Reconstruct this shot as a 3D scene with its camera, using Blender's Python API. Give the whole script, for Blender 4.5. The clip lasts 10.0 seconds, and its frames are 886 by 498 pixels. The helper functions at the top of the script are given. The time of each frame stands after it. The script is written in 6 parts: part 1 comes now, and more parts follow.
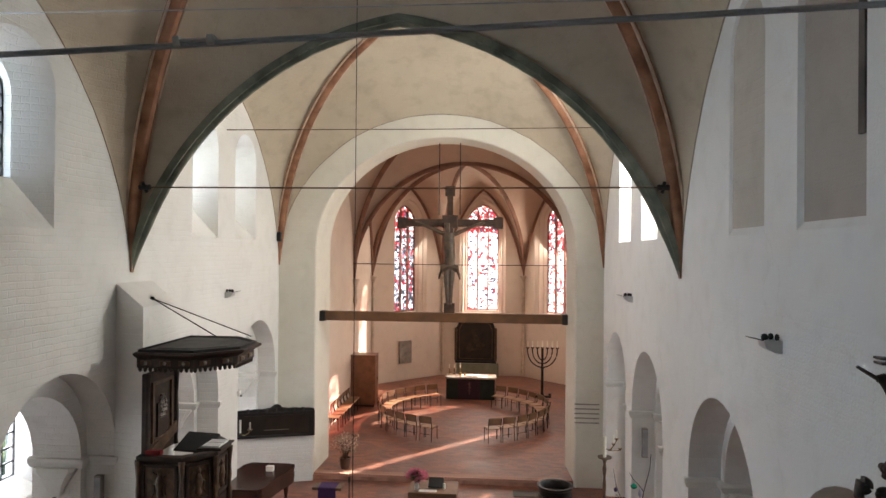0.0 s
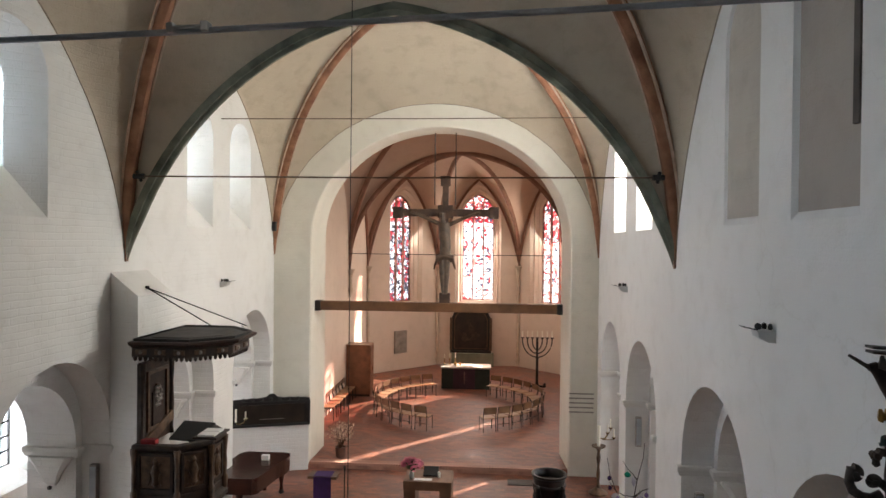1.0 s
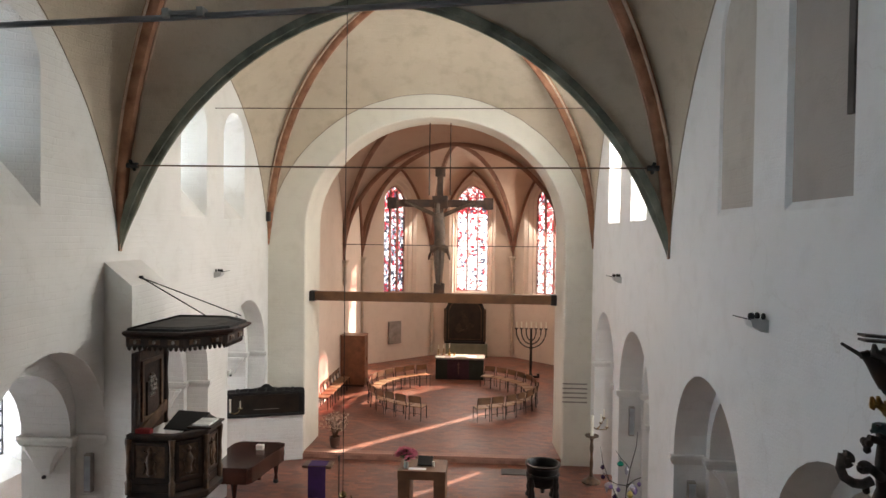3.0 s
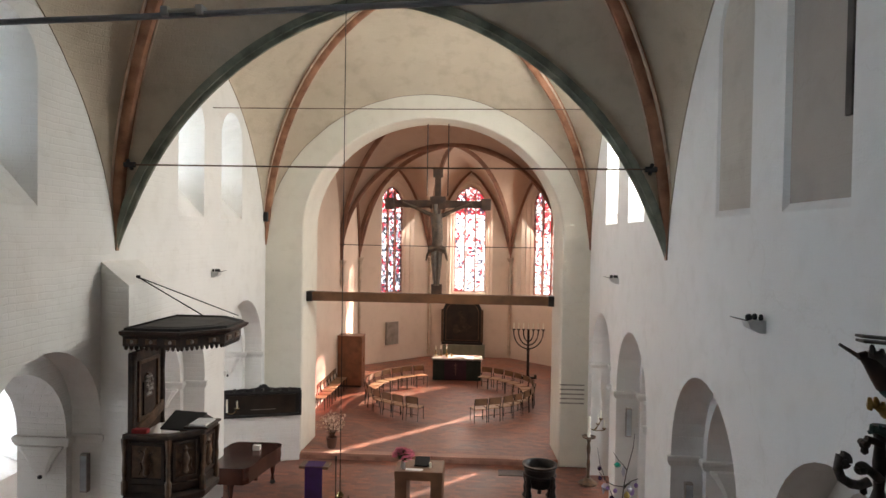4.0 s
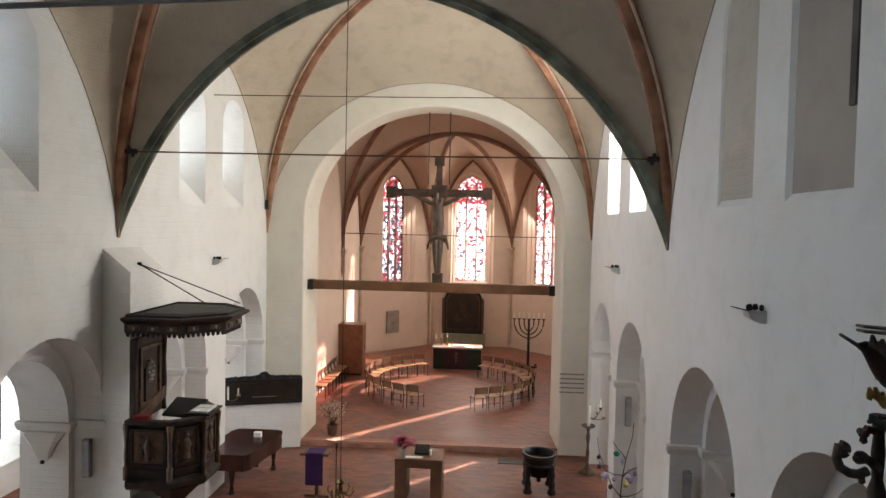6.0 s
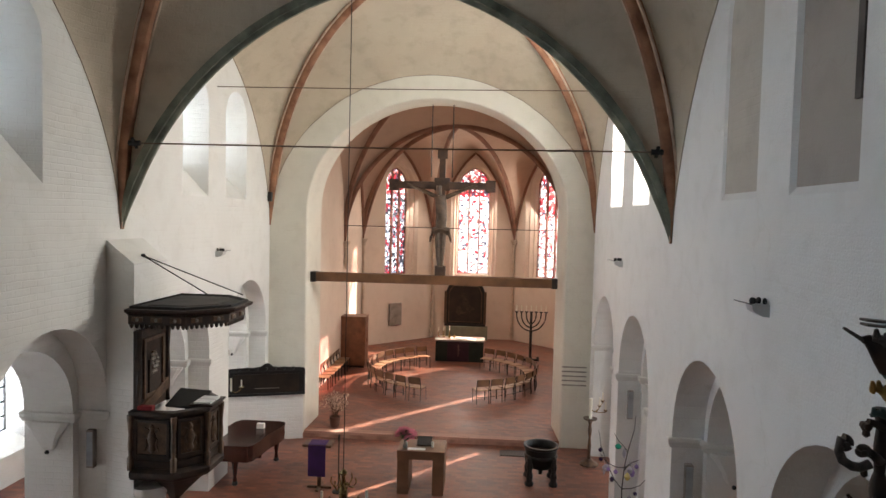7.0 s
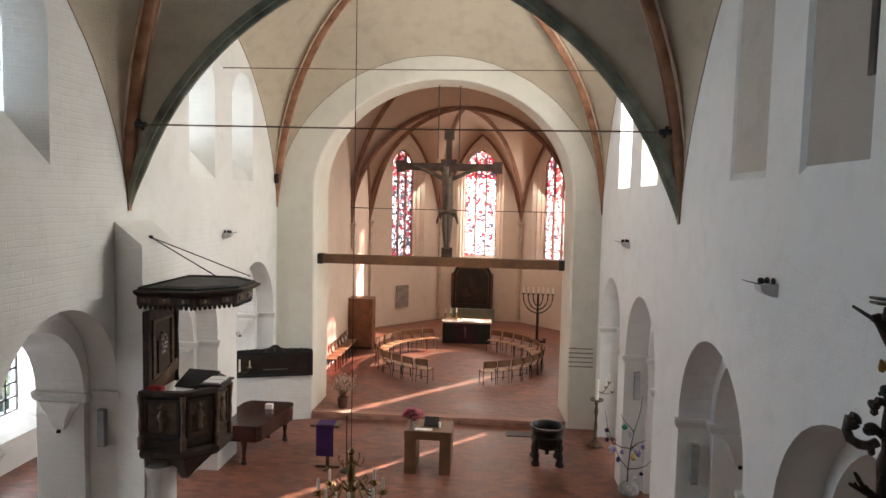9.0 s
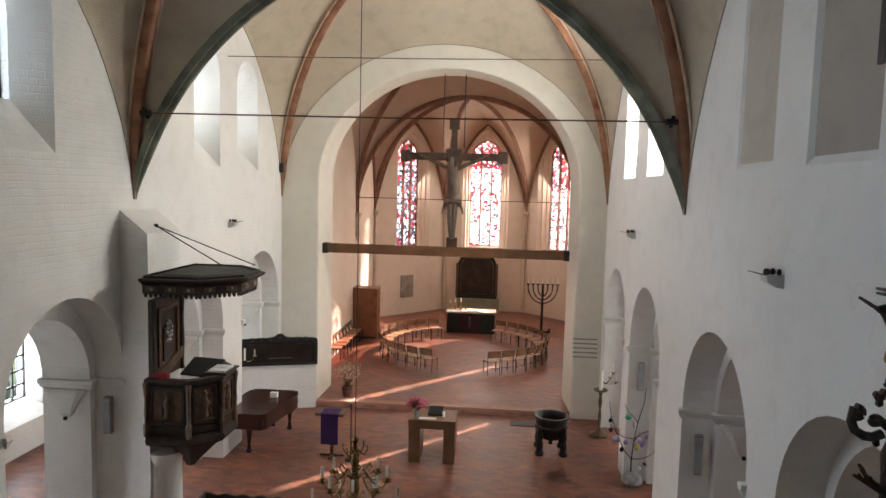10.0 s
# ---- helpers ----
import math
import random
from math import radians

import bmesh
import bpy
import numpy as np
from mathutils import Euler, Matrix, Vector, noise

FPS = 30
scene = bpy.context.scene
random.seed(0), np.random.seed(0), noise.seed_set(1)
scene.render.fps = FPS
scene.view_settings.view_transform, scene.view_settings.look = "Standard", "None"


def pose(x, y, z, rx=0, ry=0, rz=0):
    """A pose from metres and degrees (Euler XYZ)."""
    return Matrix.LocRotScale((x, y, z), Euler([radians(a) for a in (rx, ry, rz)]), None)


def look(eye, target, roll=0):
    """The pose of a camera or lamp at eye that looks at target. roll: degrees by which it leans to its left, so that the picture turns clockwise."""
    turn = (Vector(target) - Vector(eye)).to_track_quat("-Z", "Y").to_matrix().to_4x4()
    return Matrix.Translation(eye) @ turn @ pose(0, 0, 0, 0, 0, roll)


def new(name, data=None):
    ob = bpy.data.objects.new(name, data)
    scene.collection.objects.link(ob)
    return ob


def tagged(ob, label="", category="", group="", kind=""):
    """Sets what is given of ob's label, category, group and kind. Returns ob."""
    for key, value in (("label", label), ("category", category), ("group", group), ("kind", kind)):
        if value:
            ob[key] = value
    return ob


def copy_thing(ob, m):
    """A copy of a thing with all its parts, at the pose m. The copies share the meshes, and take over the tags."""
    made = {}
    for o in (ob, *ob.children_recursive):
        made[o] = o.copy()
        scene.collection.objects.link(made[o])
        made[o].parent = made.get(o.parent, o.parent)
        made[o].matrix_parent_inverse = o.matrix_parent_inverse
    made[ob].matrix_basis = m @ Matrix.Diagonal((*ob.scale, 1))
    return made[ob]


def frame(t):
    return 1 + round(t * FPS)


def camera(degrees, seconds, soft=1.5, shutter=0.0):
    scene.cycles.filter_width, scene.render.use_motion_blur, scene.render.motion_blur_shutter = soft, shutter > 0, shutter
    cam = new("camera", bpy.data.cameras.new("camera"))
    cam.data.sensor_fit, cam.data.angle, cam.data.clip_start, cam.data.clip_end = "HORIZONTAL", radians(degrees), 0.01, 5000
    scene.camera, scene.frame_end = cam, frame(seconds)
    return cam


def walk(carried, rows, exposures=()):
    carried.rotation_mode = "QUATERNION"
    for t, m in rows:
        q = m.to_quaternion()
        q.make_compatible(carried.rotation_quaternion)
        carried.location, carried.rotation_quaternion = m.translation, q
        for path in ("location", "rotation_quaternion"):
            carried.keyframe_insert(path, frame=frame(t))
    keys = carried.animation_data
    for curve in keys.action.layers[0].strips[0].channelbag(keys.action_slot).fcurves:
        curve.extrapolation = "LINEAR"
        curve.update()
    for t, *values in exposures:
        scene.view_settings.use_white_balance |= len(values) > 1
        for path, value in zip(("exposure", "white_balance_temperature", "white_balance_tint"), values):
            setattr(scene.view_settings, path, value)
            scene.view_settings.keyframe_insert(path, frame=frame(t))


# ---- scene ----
cam = camera(67.1, 10.0)
PATH = [
    (0, (1.636, 0.044, 6.317), (1.472, 2.038, 6.329), 0.5),
    (0.5, (1.634, 0.037, 6.313), (1.478, 2.031, 6.31), 0.6),
    (1, (1.638, 0.041, 6.308), (1.488, 2.035, 6.291), 0.6),
    (1.5, (1.627, 0.033, 6.303), (1.483, 2.027, 6.275), 0.6),
    (2, (1.628, 0.039, 6.298), (1.489, 2.034, 6.26), 0.7),
    (2.5, (1.626, 0.032, 6.294), (1.491, 2.027, 6.25), 0.7),
    (4, (1.618, 0.038, 6.282), (1.494, 2.034, 6.242), 0.9),
    (4.5, (1.61, 0.022, 6.28), (1.49, 2.018, 6.232), 1.0),
    (5, (1.617, 0.032, 6.282), (1.496, 2.028, 6.226), 1.0),
    (5.5, (1.617, 0.039, 6.276), (1.495, 2.034, 6.213), 1.1),
    (7, (1.606, 0.034, 6.27), (1.473, 2.027, 6.176), 1.4),
    (7.5, (1.603, 0.037, 6.259), (1.468, 2.03, 6.154), 1.3),
    (8, (1.61, 0.046, 6.255), (1.47, 2.037, 6.136), 1.3),
    (8.5, (1.609, 0.045, 6.249), (1.465, 2.035, 6.116), 1.3),
    (9, (1.607, 0.045, 6.243), (1.455, 2.034, 6.097), 1.3),
    (9.5, (1.604, 0.043, 6.241), (1.445, 2.03, 6.08), 1.4),
    (10, (1.612, 0.055, 6.236), (1.446, 2.041, 6.06), 1.5),
]
walk(cam, [(t, look(eye, target, roll)) for t, eye, target, roll in PATH], [(0.0, 2.66), (10.0, 2.66)])

# ---- world, sun and window light ----
world = bpy.data.worlds.new("sky")
scene.world = world
world.use_nodes = True
wn = world.node_tree.nodes
sky = wn.new("ShaderNodeTexSky")
sky.sky_type = "NISHITA"
sky.sun_disc = False
SUN_EL, SUN_AZ = 28.0, 47.5          # degrees above the ground; degrees from +x towards +y
sky.sun_elevation = radians(SUN_EL)
sky.sun_rotation = radians(90 - SUN_AZ)
wn["Background"].inputs["Strength"].default_value = 0.075
world.node_tree.links.new(sky.outputs[0], wn["Background"].inputs["Color"])

sun_data = bpy.data.lights.new("sun", "SUN")
sun_data.energy, sun_data.angle, sun_data.color = 5.0, radians(1.2), (1.0, 0.93, 0.82)
sun = new("sun", sun_data)
sun_way = Vector((math.cos(radians(SUN_EL)) * math.cos(radians(SUN_AZ)), math.cos(radians(SUN_EL)) * math.sin(radians(SUN_AZ)), math.sin(radians(SUN_EL))))
sun.matrix_world = look(sun_way * 80, (0, 0, 0))

SKY_IN = 1.9                         # brightness of the sky seen in a window's opening


def window_light(centre, way, width, height, gain=1.0, tint=(0.90, 0.95, 1.0), spread=180):
    """Sky light standing in a window's opening, facing along way."""
    d = bpy.data.lights.new("window_light", "AREA")
    d.shape, d.size, d.size_y = "RECTANGLE", width, height
    d.energy = SKY_IN * gain * math.pi * width * height
    d.color = tint
    d.spread = radians(spread)
    ob = new("window_light", d)
    ob.matrix_world = look(centre, Vector(centre) + Vector(way))
    return ob


# ---- materials ----
def material(name, base, rough=0.7, metal=0.0, vary=0.12, scale=3.0, fine=60.0, bump=0.15, second=None, stain=0.0):
    """A surface with broad and fine variation of its colour and a fine relief."""
    m = bpy.data.materials.new(name)
    m.use_nodes = True
    n, l = m.node_tree.nodes, m.node_tree.links
    p = n["Principled BSDF"]
    p.inputs["Roughness"].default_value = rough
    p.inputs["Metallic"].default_value = metal
    tc = n.new("ShaderNodeTexCoord")
    big, small = n.new("ShaderNodeTexNoise"), n.new("ShaderNodeTexNoise")
    for t, s in ((big, scale), (small, fine)):
        t.inputs["Scale"].default_value = s
        t.inputs["Detail"].default_value = 5
        l.new(tc.outputs["Object"], t.inputs["Vector"])
    ramp = n.new("ShaderNodeValToRGB")
    dark = [c * (1 - vary * 2) for c in base]
    other = second or [min(1, c * (1 + vary)) for c in base]
    ramp.color_ramp.elements[0].position, ramp.color_ramp.elements[1].position = 0.3, 0.7
    ramp.color_ramp.elements[0].color, ramp.color_ramp.elements[1].color = (*dark, 1), (*other, 1)
    l.new(big.outputs["Fac"], ramp.inputs["Fac"])
    mix = n.new("ShaderNodeMix")
    mix.data_type, mix.blend_type = "RGBA", "OVERLAY"
    mix.inputs["Factor"].default_value = vary
    l.new(ramp.outputs["Color"], mix.inputs["A"])
    l.new(small.outputs["Fac"], mix.inputs["B"])
    l.new(mix.outputs["Result"], p.inputs["Base Color"])
    b = n.new("ShaderNodeBump")
    b.inputs["Strength"].default_value, b.inputs["Distance"].default_value = bump, 0.01
    l.new(small.outputs["Fac"], b.inputs["Height"])
    l.new(b.outputs["Normal"], p.inputs["Normal"])
    return m


def limewash(name, base, brick=0.5, stain=0.12, grey=(0.55, 0.53, 0.5), mottle=0.06):
    """Limewash over brick: courses just showing, soot and damp in large clouds, cracks."""
    m = bpy.data.materials.new(name)
    m.use_nodes = True
    n, l = m.node_tree.nodes, m.node_tree.links
    p = n["Principled BSDF"]
    p.inputs["Roughness"].default_value = 0.9
    tc = n.new("ShaderNodeTexCoord")
    # courses run along the wall: walls lie along x or along y, so both are summed
    sep, com = n.new("ShaderNodeSeparateXYZ"), n.new("ShaderNodeCombineXYZ")
    add = n.new("ShaderNodeMath")
    l.new(tc.outputs["Object"], sep.inputs[0])
    l.new(sep.outputs["X"], add.inputs[0])
    l.new(sep.outputs["Y"], add.inputs[1])
    l.new(add.outputs[0], com.inputs["X"])
    l.new(sep.outputs["Z"], com.inputs["Y"])
    br = n.new("ShaderNodeTexBrick")
    br.inputs["Scale"].default_value = 1.0
    br.inputs["Brick Width"].default_value, br.inputs["Row Height"].default_value = 0.29, 0.1
    br.inputs["Mortar Size"].default_value, br.inputs["Mortar Smooth"].default_value = 0.012, 0.6
    wob = n.new("ShaderNodeTexNoise")
    wob.inputs["Scale"].default_value = 1.7
    vadd = n.new("ShaderNodeMix")
    vadd.data_type, vadd.blend_type = "RGBA", "LINEAR_LIGHT"
    vadd.inputs["Factor"].default_value = 0.03
    l.new(tc.outputs["Object"], wob.inputs["Vector"])
    l.new(com.outputs[0], vadd.inputs["A"])
    l.new(wob.outputs["Color"], vadd.inputs["B"])
    l.new(vadd.outputs["Result"], br.inputs["Vector"])
    big, mid, fine = (n.new("ShaderNodeTexNoise") for _ in range(3))
    for t, s, d in ((big, 0.45, 6), (mid, 2.6, 8), (fine, 38.0, 5)):
        t.inputs["Scale"].default_value, t.inputs["Detail"].default_value = s, d
        l.new(tc.outputs["Object"], t.inputs["Vector"])
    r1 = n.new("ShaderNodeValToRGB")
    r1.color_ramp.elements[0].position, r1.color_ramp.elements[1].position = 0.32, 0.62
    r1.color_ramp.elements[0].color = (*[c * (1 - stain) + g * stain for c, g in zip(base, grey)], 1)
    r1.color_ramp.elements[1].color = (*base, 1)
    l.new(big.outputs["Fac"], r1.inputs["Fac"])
    r2 = n.new("ShaderNodeValToRGB")
    r2.color_ramp.elements[0].position, r2.color_ramp.elements[1].position = 0.28, 0.5
    r2.color_ramp.elements[0].color, r2.color_ramp.elements[1].color = (1 - mottle, 1 - mottle * 1.07, 1 - mottle * 1.2, 1), (1, 1, 1, 1)
    l.new(mid.outputs["Fac"], r2.inputs["Fac"])
    mul = n.new("ShaderNodeMix")
    mul.data_type, mul.blend_type = "RGBA", "MULTIPLY"
    mul.inputs["Factor"].default_value = 1.0
    l.new(r1.outputs["Color"], mul.inputs["A"])
    l.new(r2.outputs["Color"], mul.inputs["B"])
    # hairline cracks
    vo = n.new("ShaderNodeTexVoronoi")
    vo.feature = "DISTANCE_TO_EDGE"
    vo.inputs["Scale"].default_value = 0.55
    warp = n.new("ShaderNodeMix")
    warp.data_type, warp.blend_type = "RGBA", "LINEAR_LIGHT"
    warp.inputs["Factor"].default_value = 0.35
    l.new(tc.outputs["Object"], warp.inputs["A"])
    l.new(mid.outputs["Color"], warp.inputs["B"])
    l.new(warp.outputs["Result"], vo.inputs["Vector"])
    cr = n.new("ShaderNodeValToRGB")
    cr.color_ramp.elements[0].position, cr.color_ramp.elements[1].position = 0.0, 0.006
    cr.color_ramp.elements[0].color, cr.color_ramp.elements[1].color = (0.72, 0.68, 0.63, 1), (1, 1, 1, 1)
    l.new(vo.outputs["Distance"], cr.inputs["Fac"])
    mul2 = n.new("ShaderNodeMix")
    mul2.data_type, mul2.blend_type = "RGBA", "MULTIPLY"
    mul2.inputs["Factor"].default_value = 0.22
    l.new(mul.outputs["Result"], mul2.inputs["A"])
    l.new(cr.outputs["Color"], mul2.inputs["B"])
    l.new(mul2.outputs["Result"], p.inputs["Base Color"])
    # relief: the courses, the brush and the fine grit
    hs = n.new("ShaderNodeMath")
    hs.operation = "MULTIPLY"
    hs.inputs[1].default_value = -brick
    l.new(br.outputs["Fac"], hs.inputs[0])
    h2 = n.new("ShaderNodeMath")
    h2.operation = "MULTIPLY_ADD"
    h2.inputs[1].default_value = 0.9
    l.new(mid.outputs["Fac"], h2.inputs[0])
    l.new(hs.outputs[0], h2.inputs[2])
    h3 = n.new("ShaderNodeMath")
    h3.operation = "MULTIPLY_ADD"
    h3.inputs[1].default_value = 0.35
    l.new(fine.outputs["Fac"], h3.inputs[0])
    l.new(h2.outputs[0], h3.inputs[2])
    b = n.new("ShaderNodeBump")
    b.inputs["Strength"].default_value, b.inputs["Distance"].default_value = 0.55, 0.028
    l.new(h3.outputs[0], b.inputs["Height"])
    l.new(b.outputs["Normal"], p.inputs["Normal"])
    return m


def brick_floor(name, a, b, mortar):
    """Small worn brick paving."""
    m = bpy.data.materials.new(name)
    m.use_nodes = True
    n, l = m.node_tree.nodes, m.node_tree.links
    p = n["Principled BSDF"]
    tc = n.new("ShaderNodeTexCoord")
    br = n.new("ShaderNodeTexBrick")
    br.inputs["Color1"].default_value, br.inputs["Color2"].default_value, br.inputs["Mortar"].default_value = (*a, 1), (*b, 1), (*mortar, 1)
    br.inputs["Scale"].default_value = 1.0
    br.inputs["Brick Width"].default_value, br.inputs["Row Height"].default_value = 0.25, 0.125
    br.inputs["Mortar Size"].default_value = 0.008
    l.new(tc.outputs["Object"], br.inputs["Vector"])
    big, fine = n.new("ShaderNodeTexNoise"), n.new("ShaderNodeTexNoise")
    big.inputs["Scale"].default_value, big.inputs["Detail"].default_value = 0.9, 7
    fine.inputs["Scale"].default_value, fine.inputs["Detail"].default_value = 24, 4
    for t in (big, fine):
        l.new(tc.outputs["Object"], t.inputs["Vector"])
    r = n.new("ShaderNodeValToRGB")
    r.color_ramp.elements[0].position, r.color_ramp.elements[1].position = 0.3, 0.7
    r.color_ramp.elements[0].color, r.color_ramp.elements[1].color = (0.55, 0.52, 0.52, 1), (1.12, 1.08, 1.05, 1)
    l.new(big.outputs["Fac"], r.inputs["Fac"])
    mul = n.new("ShaderNodeMix")
    mul.data_type, mul.blend_type = "RGBA", "MULTIPLY"
    mul.inputs["Factor"].default_value = 1.0
    l.new(br.outputs["Color"], mul.inputs["A"])
    l.new(r.outputs["Color"], mul.inputs["B"])
    l.new(mul.outputs["Result"], p.inputs["Base Color"])
    rr = n.new("ShaderNodeMapRange")
    rr.inputs["To Min"].default_value, rr.inputs["To Max"].default_value = 0.30, 0.62
    l.new(big.outputs["Fac"], rr.inputs["Value"])
    l.new(rr.outputs["Result"], p.inputs["Roughness"])
    h = n.new("ShaderNodeMath")
    h.operation = "MULTIPLY_ADD"
    h.inputs[1].default_value = 0.3
    l.new(fine.outputs["Fac"], h.inputs[0])
    inv = n.new("ShaderNodeMath")
    inv.operation = "MULTIPLY"
    inv.inputs[1].default_value = -1.0
    l.new(br.outputs["Fac"], inv.inputs[0])
    l.new(inv.outputs[0], h.inputs[2])
    bp = n.new("ShaderNodeBump")
    bp.inputs["Strength"].default_value, bp.inputs["Distance"].default_value = 0.9, 0.010
    l.new(h.outputs[0], bp.inputs["Height"])
    l.new(bp.outputs["Normal"], p.inputs["Normal"])
    return m


def clear_glass(name):
    m = bpy.data.materials.new(name)
    m.use_nodes = True
    n, l = m.node_tree.nodes, m.node_tree.links
    n.remove(n["Principled BSDF"])
    t, g, mx = n.new("ShaderNodeBsdfTransparent"), n.new("ShaderNodeBsdfGlossy"), n.new("ShaderNodeMixShader")
    t.inputs["Color"].default_value = (0.93, 0.96, 0.97, 1)
    g.inputs["Roughness"].default_value = 0.08
    mx.inputs["Fac"].default_value = 0.06
    l.new(t.outputs[0], mx.inputs[1])
    l.new(g.outputs[0], mx.inputs[2])
    l.new(mx.outputs[0], n["Material Output"].inputs["Surface"])
    return m


def stained_glass(name, stops, lead_width):
    """Leaded coloured glass: light passes tinted. stops: where each colour begins."""
    m = bpy.data.materials.new(name)
    m.use_nodes = True
    n, l = m.node_tree.nodes, m.node_tree.links
    n.remove(n["Principled BSDF"])
    tc = n.new("ShaderNodeTexCoord")
    oi = n.new("ShaderNodeObjectInfo")
    add = n.new("ShaderNodeVectorMath")
    add.operation = "ADD"
    l.new(tc.outputs["Object"], add.inputs[0])
    l.new(oi.outputs["Location"], add.inputs[1])
    vo, ve = n.new("ShaderNodeTexVoronoi"), n.new("ShaderNodeTexVoronoi")
    ve.feature = "DISTANCE_TO_EDGE"
    for v in (vo, ve):
        v.inputs["Scale"].default_value = 9.0
        l.new(add.outputs[0], v.inputs["Vector"])
    sep = n.new("ShaderNodeSeparateColor")
    l.new(vo.outputs["Color"], sep.inputs[0])
    r = n.new("ShaderNodeValToRGB")
    r.color_ramp.interpolation = "CONSTANT"
    e = r.color_ramp.elements
    while len(e) < len(stops):
        e.new(0.5)
    for k, (pos, c) in zip(e, stops):
        k.position, k.color = pos, (*c, 1)
    l.new(sep.outputs[0], r.inputs["Fac"])
    lead = n.new("ShaderNodeMath")
    lead.operation = "GREATER_THAN"
    lead.inputs[1].default_value = lead_width
    l.new(ve.outputs["Distance"], lead.inputs[0])
    mul = n.new("ShaderNodeMix")
    mul.data_type = "RGBA"
    mul.inputs["A"].default_value = (0.01, 0.01, 0.012, 1)
    l.new(lead.outputs[0], mul.inputs["Factor"])
    l.new(r.outputs["Color"], mul.inputs["B"])
    t, g, mx = n.new("ShaderNodeBsdfTransparent"), n.new("ShaderNodeBsdfGlossy"), n.new("ShaderNodeMixShader")
    g.inputs["Roughness"].default_value = 0.2
    mx.inputs["Fac"].default_value = 0.04
    l.new(mul.outputs["Result"], t.inputs["Color"])
    l.new(t.outputs[0], mx.inputs[1])
    l.new(g.outputs[0], mx.inputs[2])
    l.new(mx.outputs[0], n["Material Output"].inputs["Surface"])
    return m


def flame_glow(name, colour, power):
    m = bpy.data.materials.new(name)
    m.use_nodes = True
    p = m.node_tree.nodes["Principled BSDF"]
    p.inputs["Emission Color"].default_value = (*colour, 1)
    p.inputs["Emission Strength"].default_value = power
    return m


WHITE = limewash("limewashed_brick", (0.81, 0.80, 0.77), brick=0.19, stain=0.18)
PLAIN = limewash("smooth_limewash", (0.80, 0.79, 0.77), brick=0.03)
CRACK = material("grey_crack", (0.26, 0.22, 0.18), 0.9)
CREAM = limewash("cream_limewash", (0.76, 0.73, 0.64), brick=0.06, stain=0.2)
# darker and browner than the cream walls: the near bays' shade is in this colour
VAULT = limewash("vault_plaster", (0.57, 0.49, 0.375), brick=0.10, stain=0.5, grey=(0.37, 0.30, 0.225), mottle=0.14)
DARKSTRIP = material("dark_strip_surface", (0.10, 0.085, 0.075), 0.85, vary=0.2)
# recess back, greyer and browner than the wall around it
FILL = limewash("grey_brown_fill_plaster", (0.60, 0.55, 0.48), brick=0.12, stain=0.6, grey=(0.42, 0.38, 0.33), mottle=0.12)
# browner than the chancel walls, so the colour itself holds the vault's shade
CHVAULT = limewash("shade_brown_chancel_vault_plaster", (0.52, 0.38, 0.30), brick=0.08, stain=0.4, grey=(0.40, 0.28, 0.22))
CEMENT = limewash("grey_cement_fill", (0.42, 0.375, 0.33), brick=0.05, stain=0.5, grey=(0.25, 0.23, 0.22))
# cream plaster tinted pink for sunlight bounced off the brick floor
APSE = limewash("pink_lit_chancel_plaster", (0.74, 0.64, 0.55), brick=0.08, stain=0.25, grey=(0.5, 0.4, 0.34))
RIB = material("terracotta_rib", (0.30, 0.125, 0.065), 0.8, vary=0.2, second=(0.43, 0.21, 0.12))
GREEN = material("green_arch_paint", (0.135, 0.15, 0.11), 0.85, vary=0.25, scale=2.5, second=(0.25, 0.26, 0.20))
PALERIB = material("pale_rib_edge", (0.62, 0.47, 0.36), 0.85, vary=0.15, scale=5)
BROWNRIB = material("brown_apse_rib", (0.24, 0.12, 0.08), 0.85, vary=0.15)
STONE = material("pale_jamb_stone", (0.62, 0.52, 0.42), 0.85, vary=0.12)
FLOOR = brick_floor("red_brick_paving", (0.31, 0.112, 0.064), (0.165, 0.062, 0.040), (0.17, 0.10, 0.075))
BRICK = material("worn_step_brick", (0.40, 0.19, 0.13), 0.6, vary=0.2, second=(0.5, 0.27, 0.2))
IRON = material("dark_iron", (0.035, 0.033, 0.032), 0.5, 0.6, vary=0.2)
STEEL = material("grey_painted_steel", (0.42, 0.44, 0.48), 0.4, 0.3, vary=0.15)
OAK = material("carved_dark_oak", (0.019, 0.0095, 0.0055), 0.55, vary=0.3, scale=6, second=(0.047, 0.023, 0.012), bump=0.4)
OAKTRIM = material("worn_and_lit_oak_trim", (0.085, 0.045, 0.024), 0.45, vary=0.25, scale=8, second=(0.15, 0.085, 0.045), bump=0.4)
BEAM = material("stained_beam", (0.17, 0.075, 0.03), 0.6, vary=0.2, scale=2.5, bump=0.4)
# this grey holds both the dust and the sheen of reflected light
DUSTSHEEN = material("dusty_sheen_board", (0.075, 0.068, 0.064), 0.9, vary=0.2)
SILVER = material("worn_silvered_carving", (0.34, 0.31, 0.27), 0.5, 0.2, vary=0.25, scale=14)
VERDIGRIS = material("dull_green_paint", (0.05, 0.085, 0.075), 0.6, vary=0.25)
ROCK = material("grey_stone_foot", (0.33, 0.32, 0.31), 0.85, vary=0.2, scale=9)
CARVED = material("worn_carved_wood", (0.055, 0.042, 0.034), 0.55, vary=0.3, scale=14, second=(0.12, 0.10, 0.085), bump=0.4)
MAHOG = material("polished_mahogany", (0.048, 0.014, 0.009), 0.22, vary=0.25, scale=2)
